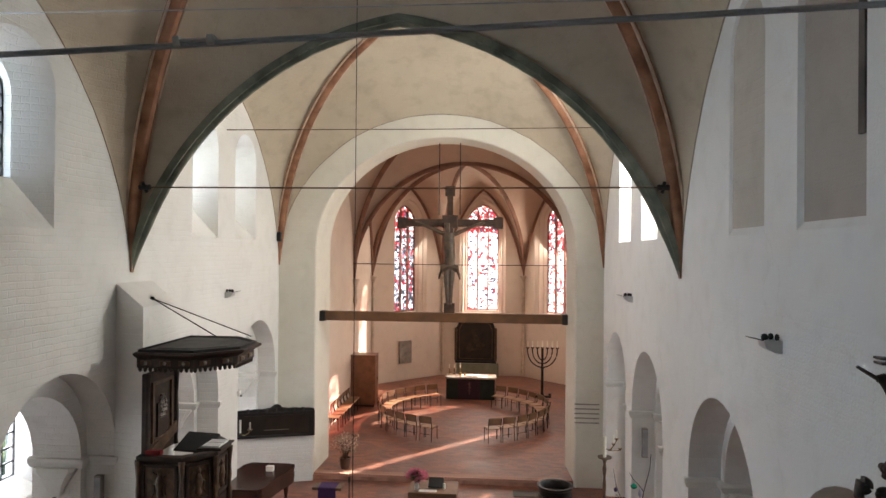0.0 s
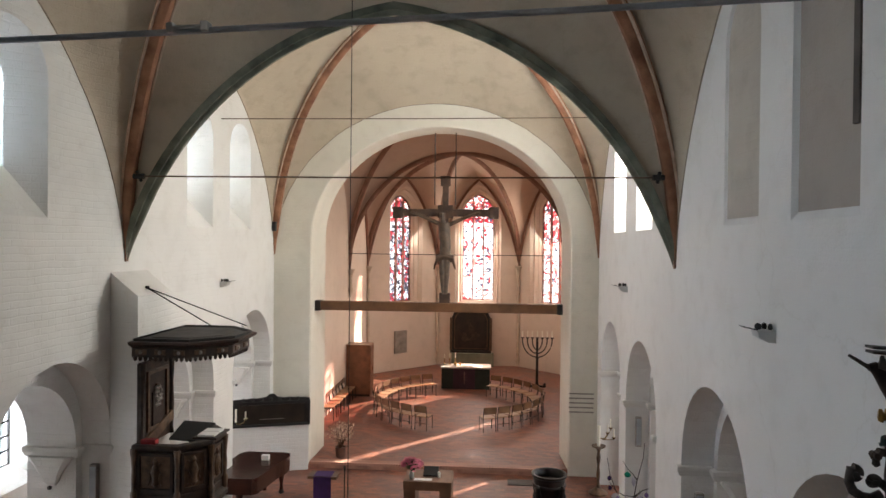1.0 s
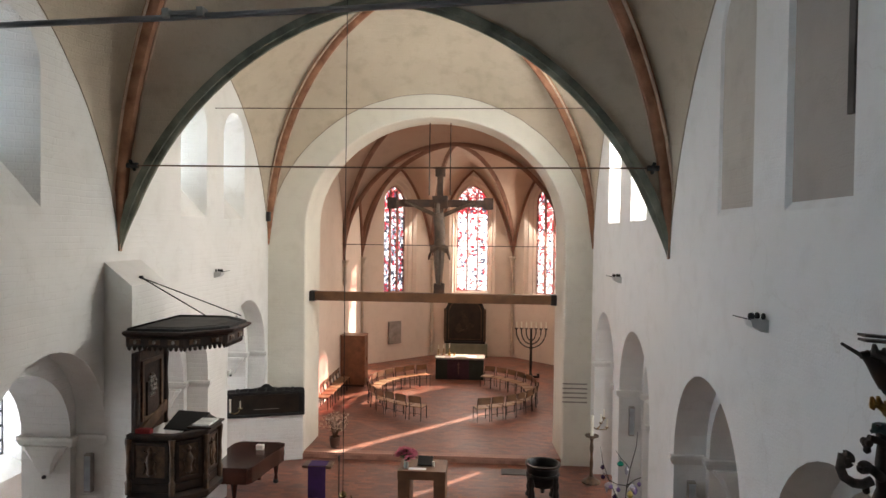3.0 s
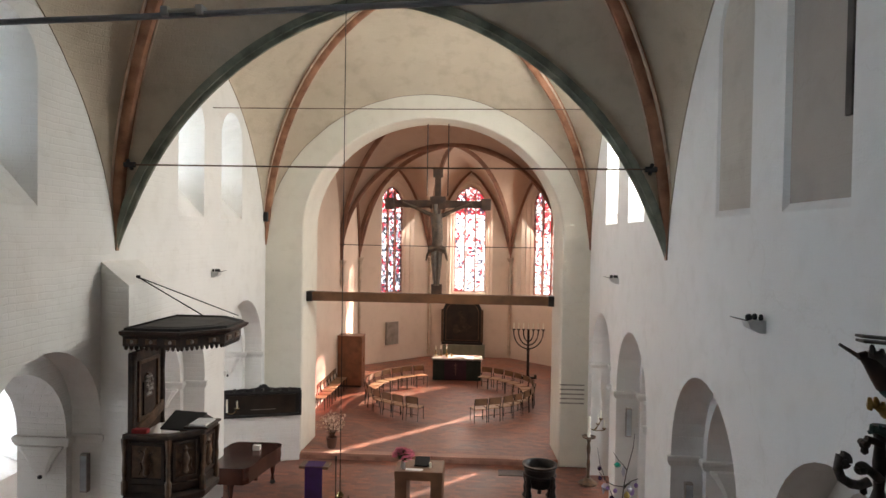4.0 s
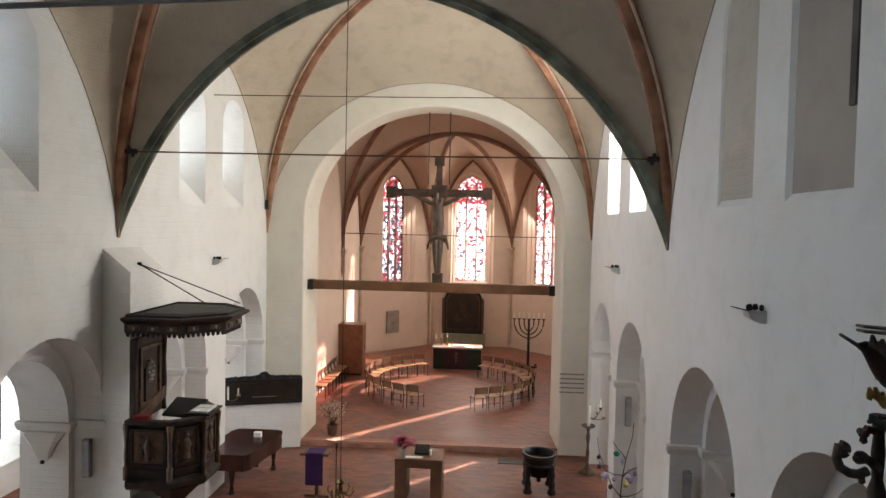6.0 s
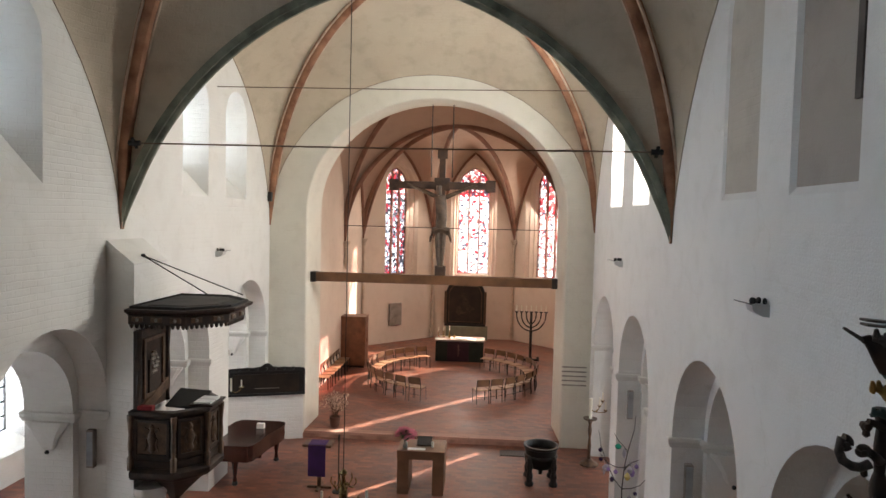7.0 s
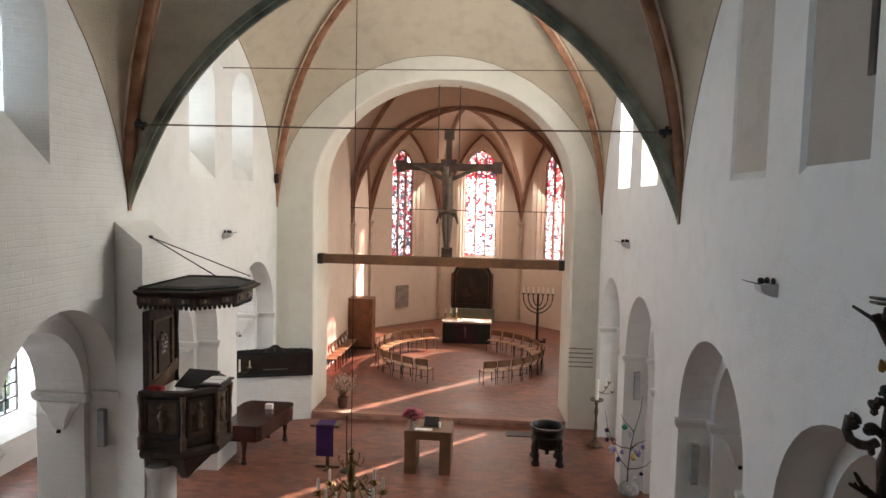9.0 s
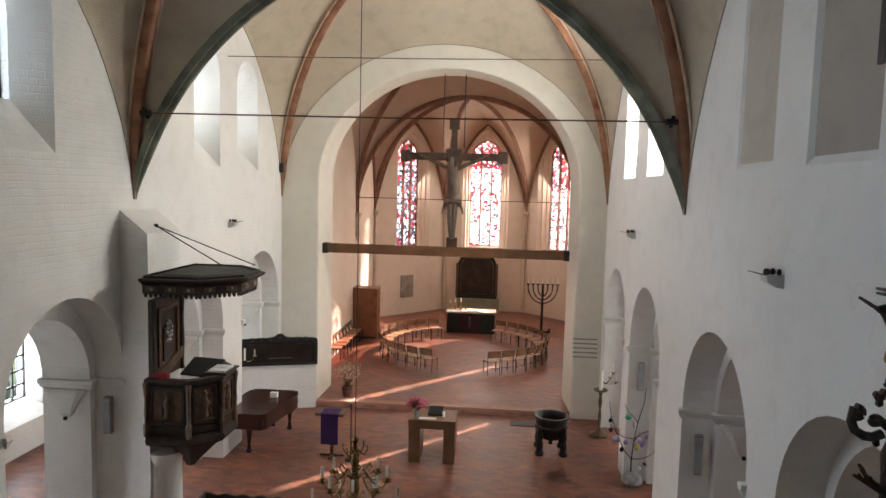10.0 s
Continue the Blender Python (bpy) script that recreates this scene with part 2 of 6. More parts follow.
# the seats' oak again, darkened so that the backs look unlit
SHADEDOAK = material("shaded_chair_back", (0.19, 0.11, 0.062), 0.5, vary=0.15, scale=5)
LIGHTOAK = material("light_oak", (0.34, 0.20, 0.11), 0.5, vary=0.15, scale=5)
CROSSWOOD = material("brown_cross_wood", (0.055, 0.026, 0.015), 0.6, vary=0.25, scale=5, second=(0.095, 0.048, 0.028), bump=0.4)
TABLEOAK = material("brown_oak_table", (0.20, 0.105, 0.06), 0.5, vary=0.15, scale=3)
CABWOOD = material("reddish_cabinet_wood", (0.22, 0.09, 0.045), 0.45, vary=0.18, scale=4)
BLACK = material("black_paint", (0.012, 0.011, 0.011), 0.65, vary=0.2)
DIMPAINT = material("dim_brown_paint", (0.030, 0.019, 0.012), 0.45, vary=0.35, scale=6, second=(0.075, 0.046, 0.028))
WEAVE = material("dull_rose_weave", (0.15, 0.075, 0.07), 0.85, vary=0.2)
CANVAS = material("dark_oil_canvas", (0.012, 0.009, 0.007), 0.4, vary=0.4, scale=2.2, second=(0.03, 0.018, 0.011))
GOLD = material("tarnished_gilding", (0.42, 0.27, 0.08), 0.35, 0.8, vary=0.3, scale=20)
BRASS = material("polished_brass", (0.38, 0.27, 0.12), 0.25, 0.95, vary=0.2, scale=20)
BRONZE = material("dark_bronze", (0.024, 0.021, 0.019), 0.4, 0.4, vary=0.3, scale=8, bump=0.4)
WAX = material("ivory_wax", (0.90, 0.87, 0.76), 0.5, vary=0.05)
PURPLE = material("violet_cloth", (0.045, 0.012, 0.10), 0.85, vary=0.2)
WINE = material("dark_wine_cloth", (0.035, 0.010, 0.022), 0.85, vary=0.2)
SAGE = material("sage_green_paint", (0.22, 0.24, 0.18), 0.7, vary=0.12)
DKGREEN = material("dark_green_cloth", (0.012, 0.019, 0.014), 0.85, vary=0.2)
LINEN = material("white_linen", (0.82, 0.81, 0.78), 0.8, vary=0.05)
PINKFL = material("pink_blossom", (0.70, 0.06, 0.16), 0.6, vary=0.3, second=(0.85, 0.25, 0.35))
BLOSSOM = material("pale_dry_blossom", (0.74, 0.58, 0.47), 0.7, vary=0.2)
TWIG = material("brown_twig", (0.12, 0.07, 0.04), 0.8)
LEAF = material("green_leaf", (0.06, 0.11, 0.035), 0.6, vary=0.25)
POT = material("dark_clay_pot", (0.10, 0.05, 0.035), 0.6)
CORPUS = material("aged_carved_wood", (0.11, 0.07, 0.045), 0.55, vary=0.25, scale=8)
PLAQUE = material("grey_stone_plaque", (0.30, 0.27, 0.24), 0.7, vary=0.2)
PAPER = material("white_paper", (0.85, 0.85, 0.83), 0.7, vary=0.03)
LAMPGREY = material("light_grey_enamel", (0.55, 0.55, 0.54), 0.4, vary=0.08)
TRAC = material("reddish_tracery_stone", (0.45, 0.22, 0.18), 0.8, vary=0.15)
GLASS = clear_glass("leaded_clear_glass")
STAIN = stained_glass("pale_and_red_stained_glass", [(0.0, (0.45, 0.03, 0.04)), (0.13, (0.75, 0.28, 0.22)), (0.22, (0.12, 0.10, 0.13)), (0.28, (0.94, 0.78, 0.66)), (0.42, (0.97, 0.94, 0.88)), (0.85, (0.97, 0.88, 0.76))], 0.016)
STAINRED = stained_glass("red_window_head_glass", [(0.0, (0.40, 0.02, 0.03)), (0.38, (0.65, 0.16, 0.13)), (0.55, (0.09, 0.06, 0.09)), (0.68, (0.90, 0.72, 0.62)), (0.84, (0.95, 0.90, 0.85))], 0.03)
STAINDK = stained_glass("deep_stained_glass", [(0.0, (0.34, 0.02, 0.03)), (0.14, (0.05, 0.045, 0.055)), (0.40, (0.24, 0.23, 0.26)), (0.58, (0.72, 0.68, 0.70)), (0.84, (0.92, 0.88, 0.86)), (0.95, (0.50, 0.10, 0.12))], 0.04)


# ---- mesh helpers ----
def mesh_object(name, bm, mat, parent=None, smooth=False):
    bmesh.ops.recalc_face_normals(bm, faces=bm.faces)
    me = bpy.data.meshes.new(name)
    bm.to_mesh(me)
    bm.free()
    me.materials.append(mat)
    if smooth:
        me.polygons.foreach_set("use_smooth", [True] * len(me.polygons))
        me.set_sharp_from_angle(angle=radians(38))
    ob = new(name, me)
    if parent:
        ob.parent = parent
    return ob


def part(name, bm, mat, parent, label="", smooth=False):
    ob = mesh_object(name, bm, mat, parent, smooth)
    if label:
        tagged(ob, label)
    return ob


def thing(name, place, label, category, group="", turn=0.0):
    """An Empty at a thing's base."""
    ob = new(name)
    ob.matrix_basis = pose(*place, 0, 0, turn)
    return tagged(ob, label, category, group)


def box(bm, x0, x1, y0, y1, z0, z1, bevel=0.0):
    made = bmesh.ops.create_cube(bm, size=1.0)["verts"]
    for v in made:
        v.co = Vector((x0 + (v.co.x + 0.5) * (x1 - x0), y0 + (v.co.y + 0.5) * (y1 - y0), z0 + (v.co.z + 0.5) * (z1 - z0)))
    if bevel > 0:
        edges = list({e for v in made for e in v.link_edges})
        bmesh.ops.bevel(bm, geom=edges, offset=bevel, segments=2, affect="EDGES", profile=0.6)
    return bm


def boxed(x0, x1, y0, y1, z0, z1, bevel=0.0):
    return box(bmesh.new(), x0, x1, y0, y1, z0, z1, bevel)


def lathe(bm, profile, cx=0.0, cy=0.0, n=16, turn=0.0):
    """profile: (radius, z) from bottom to top, turned about the upright through cx, cy."""
    rings = []
    for r, z in profile:
        rings.append([bm.verts.new((cx + max(r, 1e-4) * math.cos(turn + 2 * math.pi * k / n), cy + max(r, 1e-4) * math.sin(turn + 2 * math.pi * k / n), z)) for k in range(n)])
    for a, b in zip(rings, rings[1:]):
        for k in range(n):
            bm.faces.new((a[k], a[(k + 1) % n], b[(k + 1) % n], b[k]))
    bm.faces.new(rings[0])
    bm.faces.new(rings[-1])
    return bm


def turned(profile, cx=0.0, cy=0.0, n=16, turn=0.0):
    return lathe(bmesh.new(), profile, cx, cy, n, turn)


def tube(bm, pts, r, n=8, r_end=None, up=Vector((0, 0, 1))):
    """A round bar along points, tapering to r_end."""
    pts = [Vector(p) for p in pts]
    rings = []
    for i, p in enumerate(pts):
        d = (pts[min(i + 1, len(pts) - 1)] - pts[max(i - 1, 0)]).normalized()
        a = d.cross(up if abs(d.dot(up)) < 0.95 else Vector((1, 0, 0))).normalized()
        b = d.cross(a)
        rr = r if r_end is None else r + (r_end - r) * i / (len(pts) - 1)
        rings.append([bm.verts.new(p + rr * (a * math.cos(2 * math.pi * k / n) + b * math.sin(2 * math.pi * k / n))) for k in range(n)])
    for a, b in zip(rings, rings[1:]):
        for k in range(n):
            bm.faces.new((a[k], a[(k + 1) % n], b[(k + 1) % n], b[k]))
    bm.faces.new(rings[0])
    bm.faces.new(rings[-1])
    return bm


def sweep(bm, pts, section, side, taper=0.0):
    """A closed section (along side, along the outward normal) swept along pts; side: the constant sideways direction."""
    pts = [Vector(p) for p in pts]
    rings = []
    foot = min(p.z for p in pts)
    for i, p in enumerate(pts):
        d = (pts[min(i + 1, len(pts) - 1)] - pts[max(i - 1, 0)]).normalized()
        f = 1.0 if taper <= 0 else min(1.0, 0.3 + (p.z - foot) / taper)
        s = Vector(side).normalized()
        nrm = d.cross(s).normalized()
        if nrm.z > 0:
            nrm = -nrm
        rings.append([bm.verts.new(p + s * a * f + nrm * b * f) for a, b in section])
    for a, b in zip(rings, rings[1:]):
        for k in range(len(section)):
            bm.faces.new((a[k], a[(k + 1) % len(section)], b[(k + 1) % len(section)], b[k]))
    bm.faces.new(rings[0])
    bm.faces.new(rings[-1])
    return bm


def arch_outline(uc, half, z0, zs, rise, n=20, point=0.0):
    """An opening's outline: foot, upright sides to zs, then an arch of that rise; point > 0 makes it pointed."""
    pts = [(uc - half, z0), (uc + half, z0)]
    for k in range(n + 1):
        a = math.pi * k / n
        x, s = math.cos(a), math.sin(a)
        if point > 0:
            e = point
            rad = 1 + e
            xx = abs(x)
            s = math.sqrt(max(0, rad * rad - (xx + e) ** 2)) / math.sqrt(rad * rad - e * e)
        pts.append((uc + half * x, zs + rise * s))
    return pts


def wall(name, mat, origin, along, into, u0, u1, z0, z1, thick, openings, label=""):
    """An upright wall with its openings cut through. Each opening is a list of (depth, outline)."""
    o, a, d = Vector(origin), Vector(along).normalized(), Vector(into).normalized()
    bm = bmesh.new()

    def loop(outline, depth):
        vs = [bm.verts.new(o + a * u + d * depth + Vector((0, 0, z))) for u, z in outline]
        return vs, [bm.edges.new((vs[i], vs[(i + 1) % len(vs)])) for i in range(len(vs))]

    rect = [(u0, z0), (u1, z0), (u1, z1), (u0, z1)]
    fv, fe = loop(rect, 0)
    bv, be = loop(rect, thick)
    for i in range(4):
        bm.faces.new((fv[i], fv[(i + 1) % 4], bv[(i + 1) % 4], bv[i]))
    for op in openings:
        first = last = None
        for depth, outline in op:
            vs, es = loop(outline, depth)
            if first is None:
                fe += es
                first = vs
            else:
                for i in range(len(vs)):
                    bm.faces.new((last[i], last[(i + 1) % len(vs)], vs[(i + 1) % len(vs)], vs[i]))
            last, last_e = vs, es
        if op[-1][0] >= thick - 1e-6:
            be += last_e
        else:
            bm.faces.new(last)
    bmesh.ops.triangle_fill(bm, use_beauty=True, edges=fe)
    bmesh.ops.triangle_fill(bm, use_beauty=True, edges=be)
    return tagged(mesh_object(name, bm, mat), label, kind="structure")


def arc_height(half, rise, mx, mz):
    """The height of one half of a pointed or flattened arch: the circle through its foot, (mx, mz) and its crown."""
    (x1, y1), (x2, y2), (x3, y3) = (half, 0), (mx, mz), (0, rise)
    a = np.array([[x2 - x1, y2 - y1], [x3 - x1, y3 - y1]]) * 2
    b = np.array([x2 * x2 + y2 * y2 - x1 * x1 - y1 * y1, x3 * x3 + y3 * y3 - x1 * x1 - y1 * y1])
    cx, cy = np.linalg.solve(a, b)
    rad = math.hypot(half - cx, cy)
    return lambda x: max(0.0, cy + math.sqrt(max(0.0, rad * rad - (abs(x) - cx) ** 2)))


def rib_height(r, rise, flat=2.0):
    return rise * max(0.0, 1 - r ** flat) ** 0.5


def vault_cells(bm, key, corners, spring, crowns, shapes, steps=18, across=28, lift=0.0, flat=2.0):
    """Vault cells between a key and neighbouring corners. crowns: the height of each wall arch; shapes: its height over -1..1, from 0 to 1."""
    kx, ky, kz = key
    for (c0, c1), crown, shape in zip(zip(corners, corners[1:]), crowns, shapes):
        rows = []
        for i in range(steps + 1):
            r = math.sin(0.5 * math.pi * i / steps)
            zr = spring + rib_height(r, kz - spring, flat)
            cz = kz + (crown - kz) * r * r
            row = []
            for j in range(across + 1):
                q = -math.cos(math.pi * j / across)
                x = c0[0] + (c1[0] - c0[0]) * (q + 1) / 2
                y = c0[1] + (c1[1] - c0[1]) * (q + 1) / 2
                row.append(bm.verts.new((kx + r * (x - kx), ky + r * (y - ky), lift + zr + (cz - zr) * shape(q))))
            rows.append(row)
        for a, b in zip(rows, rows[1:]):
            for j in range(across):
                try:
                    bm.faces.new((a[j], a[j + 1], b[j + 1], b[j]))
                except ValueError:
                    pass


def rib_path(key, corner, spring, drop=0.0, flat=2.0, n=28):
    kx, ky, kz = key
    pts = []
    for i in range(n + 1):
        r = math.sin(0.5 * math.pi * i / n)
        pts.append((kx + r * (corner[0] - kx), ky + r * (corner[1] - ky), spring + rib_height(r, kz - spring, flat) - drop))
    return pts

# ---- large structure ----
NAVE, NAVE_Y0, NAVE_Y1, WALL_T = 4.5, -4.4, 18.4, 1.3
BAYS = [-4.4, 3.2, 10.8, 18.4]
SPRING = 5.95
CH_L, CH_R, CH_Y0, CH_Y1, CH_Z = -4.2, 4.8, 19.9, 26.8, 0.16
APSE_PTS = [(-4.2, 26.8), (-4.2, 30.75), (-1.15, 33.8), (2.95, 33.8), (5.6, 31.15), (4.8, 26.8)]


def slab(name, mat, x0, x1, y0, y1, z0, z1, label, kind="structure"):
    return tagged(mesh_object(name, boxed(x0, x1, y0, y1, z0, z1), mat), label, kind=kind)


slab("ground", material("grass_ground", (0.06, 0.09, 0.03), 0.9, scale=0.5), -400, 400, -400, 400, -0.6, -0.5, "grassy churchyard ground outside the walls")
slab("floor", FLOOR, -9.6, 9.6, -4.4, 18.5, -0.3, 0.0, "worn red brick paving of the nave and aisles")
slab("chancel_floor", FLOOR, -5.0, 6.0, 18.47, 34.5, -0.3, CH_Z, "red brick paving of the raised chancel")


def arcade_opening(yc, top=4.44, drop=0.04, half=1.33):
    zs = top - half - 0.03
    outer = arch_outline(yc, half, -0.02, zs, top - zs)
    inner = arch_outline(yc, half - 0.15, -0.02, zs - drop, half - 0.15)
    return [(0, outer), (0.48, outer), (0.48, inner), (WALL_T, inner)]


def clerestory_opening(yc, half=0.67):
    front = arch_outline(yc, half, 6.6, 8.5, 0.66, 14)
    back = arch_outline(yc, 0.46, 7.28, 8.40, 0.48, 14)
    return [(0, front), (0.58 if yc > 10 else 0.42, back), (WALL_T, back)]


def niche_opening(yc, half, deep):
    front = arch_outline(yc, half, 6.56, 8.75, 0.6, 14)
    back = arch_outline(yc, half - 0.04, 6.64, 8.75, 0.55, 14)
    return [(0, front), (deep, back)]


LEFT_ARCHES = [1.6, 5.75, 9.05, 13.05, 16.82]
RIGHT_ARCHES = [1.6, 5.56, 9.0, 13.22, 16.5]
LEFT_WINDOWS = [(13.65, 0.62), (15.88, 0.67), (8.07, 0.76), (6.0, 0.7), (0.6, 0.7), (-1.6, 0.7)]
RIGHT_WINDOWS = [(15.5, 0.68), (13.06, 0.67), (0.6, 0.7), (-1.6, 0.7)]

wall("wall_north", WHITE, (-NAVE, 0, 0), (0, 1, 0), (-1, 0, 0), NAVE_Y0, NAVE_Y1, -0.3, 13.2, WALL_T,
     [arcade_opening(y, 4.54, 0.17) for y in LEFT_ARCHES] + [clerestory_opening(y, h) for y, h in LEFT_WINDOWS], "whitewashed brick nave wall with round arcade arches and small high windows")
wall("wall_south", PLAIN, (NAVE, 0, 0), (0, 1, 0), (1, 0, 0), NAVE_Y0, NAVE_Y1, -0.3, 13.2, WALL_T,
     [arcade_opening(y) for y in RIGHT_ARCHES] + [clerestory_opening(y, h) for y, h in RIGHT_WINDOWS]
     + [niche_opening(8.07, 0.55, 0.035), niche_opening(6.12, 0.61, 0.055)], "whitewashed brick nave wall with round arches and blocked window niches")
wall("wall_west", WHITE, (0, NAVE_Y0, 0), (1, 0, 0), (0, -1, 0), -10.6, 10.6, -0.3, 13.2, 1.0, [], "plain whitewashed west wall")

for x0, x1, name in ((-9.8, -5.802, "wall_north_aisle_end"), (5.802, 9.8, "wall_south_aisle_end")):
    wall(name, WHITE, (0, 18.4, 0), (1, 0, 0), (0, 1, 0), x0, x1, -0.3, 5.8, 0.8, [], "plain whitewashed end wall of an aisle")
wall("wall_chancel_arch", CREAM, (0, 18.4, 0), (1, 0, 0), (0, 1, 0), -5.8, 5.8, -0.3, 13.2, 1.5,
     [[(0, arch_outline(0.15, 3.62, -0.02, 6.40, 3.14, 40)), (0.03, arch_outline(0.15, 3.59, -0.02, 6.40, 3.11, 40)), (0.12, arch_outline(0.145, 3.575, -0.02, 6.41, 3.10, 40)), (1.45, arch_outline(0.12, 3.52, -0.02, 6.45, 3.11, 40)), (1.5, arch_outline(0.12, 3.54, -0.02, 6.45, 3.13, 40))]],
     "thick whitewashed wall with the wide round chancel arch")

# aisles
def aisle_window(yc):
    front = arch_outline(yc, 0.85, 0.7, 2.9, 0.85, 14)
    back = arch_outline(yc, 0.6, 1.05, 2.75, 0.6, 14)
    return [(0, front), (0.55, back), (0.8, back)]


LEFT_AISLE, RIGHT_AISLE = [1.5, 5.5, 9.6, 14.2, 17.3], [10.9, 14.6, 17.2, 1.0]
wall("wall_north_aisle", WHITE, (-9.0, 0, 0), (0, 1, 0), (-1, 0, 0), NAVE_Y0, NAVE_Y1, -0.3, 5.8, 0.8, [aisle_window(y) for y in LEFT_AISLE], "whitewashed outer aisle wall with arched windows")
wall("wall_south_aisle", WHITE, (9.0, 0, 0), (0, 1, 0), (1, 0, 0), NAVE_Y0, NAVE_Y1, -0.3, 5.8, 0.8, [aisle_window(y) for y in RIGHT_AISLE], "whitewashed outer aisle wall with arched windows")
slab("ceiling_north_aisle", VAULT, -9.8, -5.8, NAVE_Y0, NAVE_Y1, 5.4, 5.7, "plain plastered aisle ceiling")
slab("ceiling_south_aisle", VAULT, 5.8, 9.8, NAVE_Y0, NAVE_Y1, 5.4, 5.7, "plain plastered aisle ceiling")
slab("roof", OAK, -6.2, 7.2, -5.4, 36.5, 13.2, 13.5, "closed timber roof over the vaults")
slab("gallery_floor", OAK, -4.5, 4.5, NAVE_Y0, 0.35, 4.45, 4.65, "dark wooden west gallery floor")
slab("gallery_parapet", OAK, -4.5, 4.5, 0.27, 0.35, 4.65, 5.6, "dark wooden gallery parapet")

# chancel and apse walls
wall("wall_chancel_north", APSE, (CH_L, 0, 0), (0, 1, 0), (-1, 0, 0), CH_Y0, 30.75, -0.3, 13.2, 0.9, [], "warm plastered chancel side wall")
SOUTH_SLITS = [21.67, 26.9]


def slit(yc):
    front = arch_outline(yc - 0.2, 0.56, 2.4, 6.6, 0.7, 16, 0.5)
    back = arch_outline(yc, 0.22, 2.9, 6.5, 0.4, 16, 0.5)
    return [(0, front), (0.45, back), (0.5, back)]


wall("wall_chancel_south", APSE, (CH_R, 0, 0), (0, 1, 0), (1, 0, 0), CH_Y0, 28.0, -0.3, 13.2, 0.5, [slit(y) for y in SOUTH_SLITS], "warm plastered chancel side wall with narrow windows")
sa = Vector((5.6 - 4.8, 31.15 - 26.8, 0))
wall("wall_apse_south", APSE, (4.8, 26.8, 0), sa, (sa.y, -sa.x, 0), 1.2, sa.length, -0.3, 13.2, 0.9, [], "warm plastered apse wall")


def apse_opening(uc, half):
    rise = half * 1.22
    out = []
    for depth, grow in ((0, 0.36), (0.16, 0.24), (0.16, 0.19), (0.36, 0.10), (0.36, 0.06), (0.55, 0.0), (0.65, 0.0)):
        out.append((depth, arch_outline(uc, half + grow, 3.42 - grow * 0.8, 7.85, rise + grow * 1.25, 22, 0.5)))
    return out


APSE_WINDOWS = []          # (centre, along, into, half-width, glass)
for i, half, glass, name in ((1, 0.66, "dark", "wall_apse_north_east"), (2, 0.80, "pale", "wall_apse_east"), (3, 0.82, "red_topped", "wall_apse_south_east")):
    a, b = Vector((*APSE_PTS[i], 0)), Vector((*APSE_PTS[i + 1], 0))
    along = (b - a).normalized()
    into = Vector((-along.y, along.x, 0))
    if into.y < 0:
        into = -into
    long = (b - a).length
    uc = {1: 2.27, 2: 2.02, 3: 1.88}[i]
    wall(name, APSE, a, along, into, 0, long, -0.3, 13.2, 0.65, [apse_opening(uc, half)], "warm plastered apse wall around a tall pointed window")
    APSE_WINDOWS.append((a + along * uc, along, into, half, glass))

# vaults: each ceiling is one mesh
trans = arc_height(4.5, 4.13, 3.62, 1.90)
trans_shape = lambda q: trans(4.5 * q) / 4.13
side = arc_height(3.8, 4.35, 2.87, 2.26)
side_shape = lambda q: side(3.8 * q) / 4.35
half_round = lambda q: math.sqrt(max(0.0, 1 - q * q))
east_shape = half_round
gothic = arc_height(1.0, 1.0, 0.6, 0.62)
NAVE_KEY = 11.75


def vault(name, key, corners, spring, crowns, shapes, label, flat=2.0):
    bm = bmesh.new()
    vault_cells(bm, key, corners, spring, crowns, shapes, flat=flat)
    bmesh.ops.remove_doubles(bm, verts=bm.verts, dist=0.0008)
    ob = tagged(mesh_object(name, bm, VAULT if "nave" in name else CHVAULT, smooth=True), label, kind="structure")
    return ob


RIBSEC = [(0.13, -0.06), (0.13, 0.015), (0.10, 0.02), (0.085, 0.055), (0.055, 0.095), (0.0, 0.115), (-0.055, 0.095), (-0.085, 0.055), (-0.10, 0.02), (-0.13, 0.015), (-0.13, -0.06)]


def rib(name, mat, pts, side_way, section, label):
    return tagged(mesh_object(name, sweep(bmesh.new(), pts, section, side_way, 1.1), mat, smooth=True), label, kind="structure")


def fillets(owner, pts, side_way):
    """The pale painted edges along both sides of a rib."""
    for s in (-1, 1):
        section = [(s * 0.112, -0.01), (s * 0.142, -0.01), (s * 0.142, 0.022), (s * 0.128, 0.034), (s * 0.112, 0.030)]
        part("fillet", sweep(bmesh.new(), pts, section, side_way, 1.1), PALERIB, owner, "pale pink painted edge of the rib", smooth=True)


for k in range(3):
    y0, y1 = BAYS[k], BAYS[k + 1]
    cs = [(-4.5, y0), (4.5, y0), (4.5, y1), (-4.5, y1), (-4.5, y0)]
    key = (0, (y0 + y1) / 2, NAVE_KEY)
    vault("ceiling_nave", key, cs, SPRING, [10.08, 10.3, 10.15 if k == 2 else 10.08, 10.3], [trans_shape, side_shape, east_shape if k == 2 else trans_shape, side_shape], "domed plastered nave vault, sooty stains and shade in its colour")
    for c in cs[:4]:
        d = Vector((c[0] - key[0], c[1] - key[1], 0)).normalized()
        line = rib_path(key, c, SPRING)
        fillets(rib("vault_rib", RIB, line, (-d.y, d.x, 0), RIBSEC, "terracotta painted diagonal vault rib"), line, (-d.y, d.x, 0))
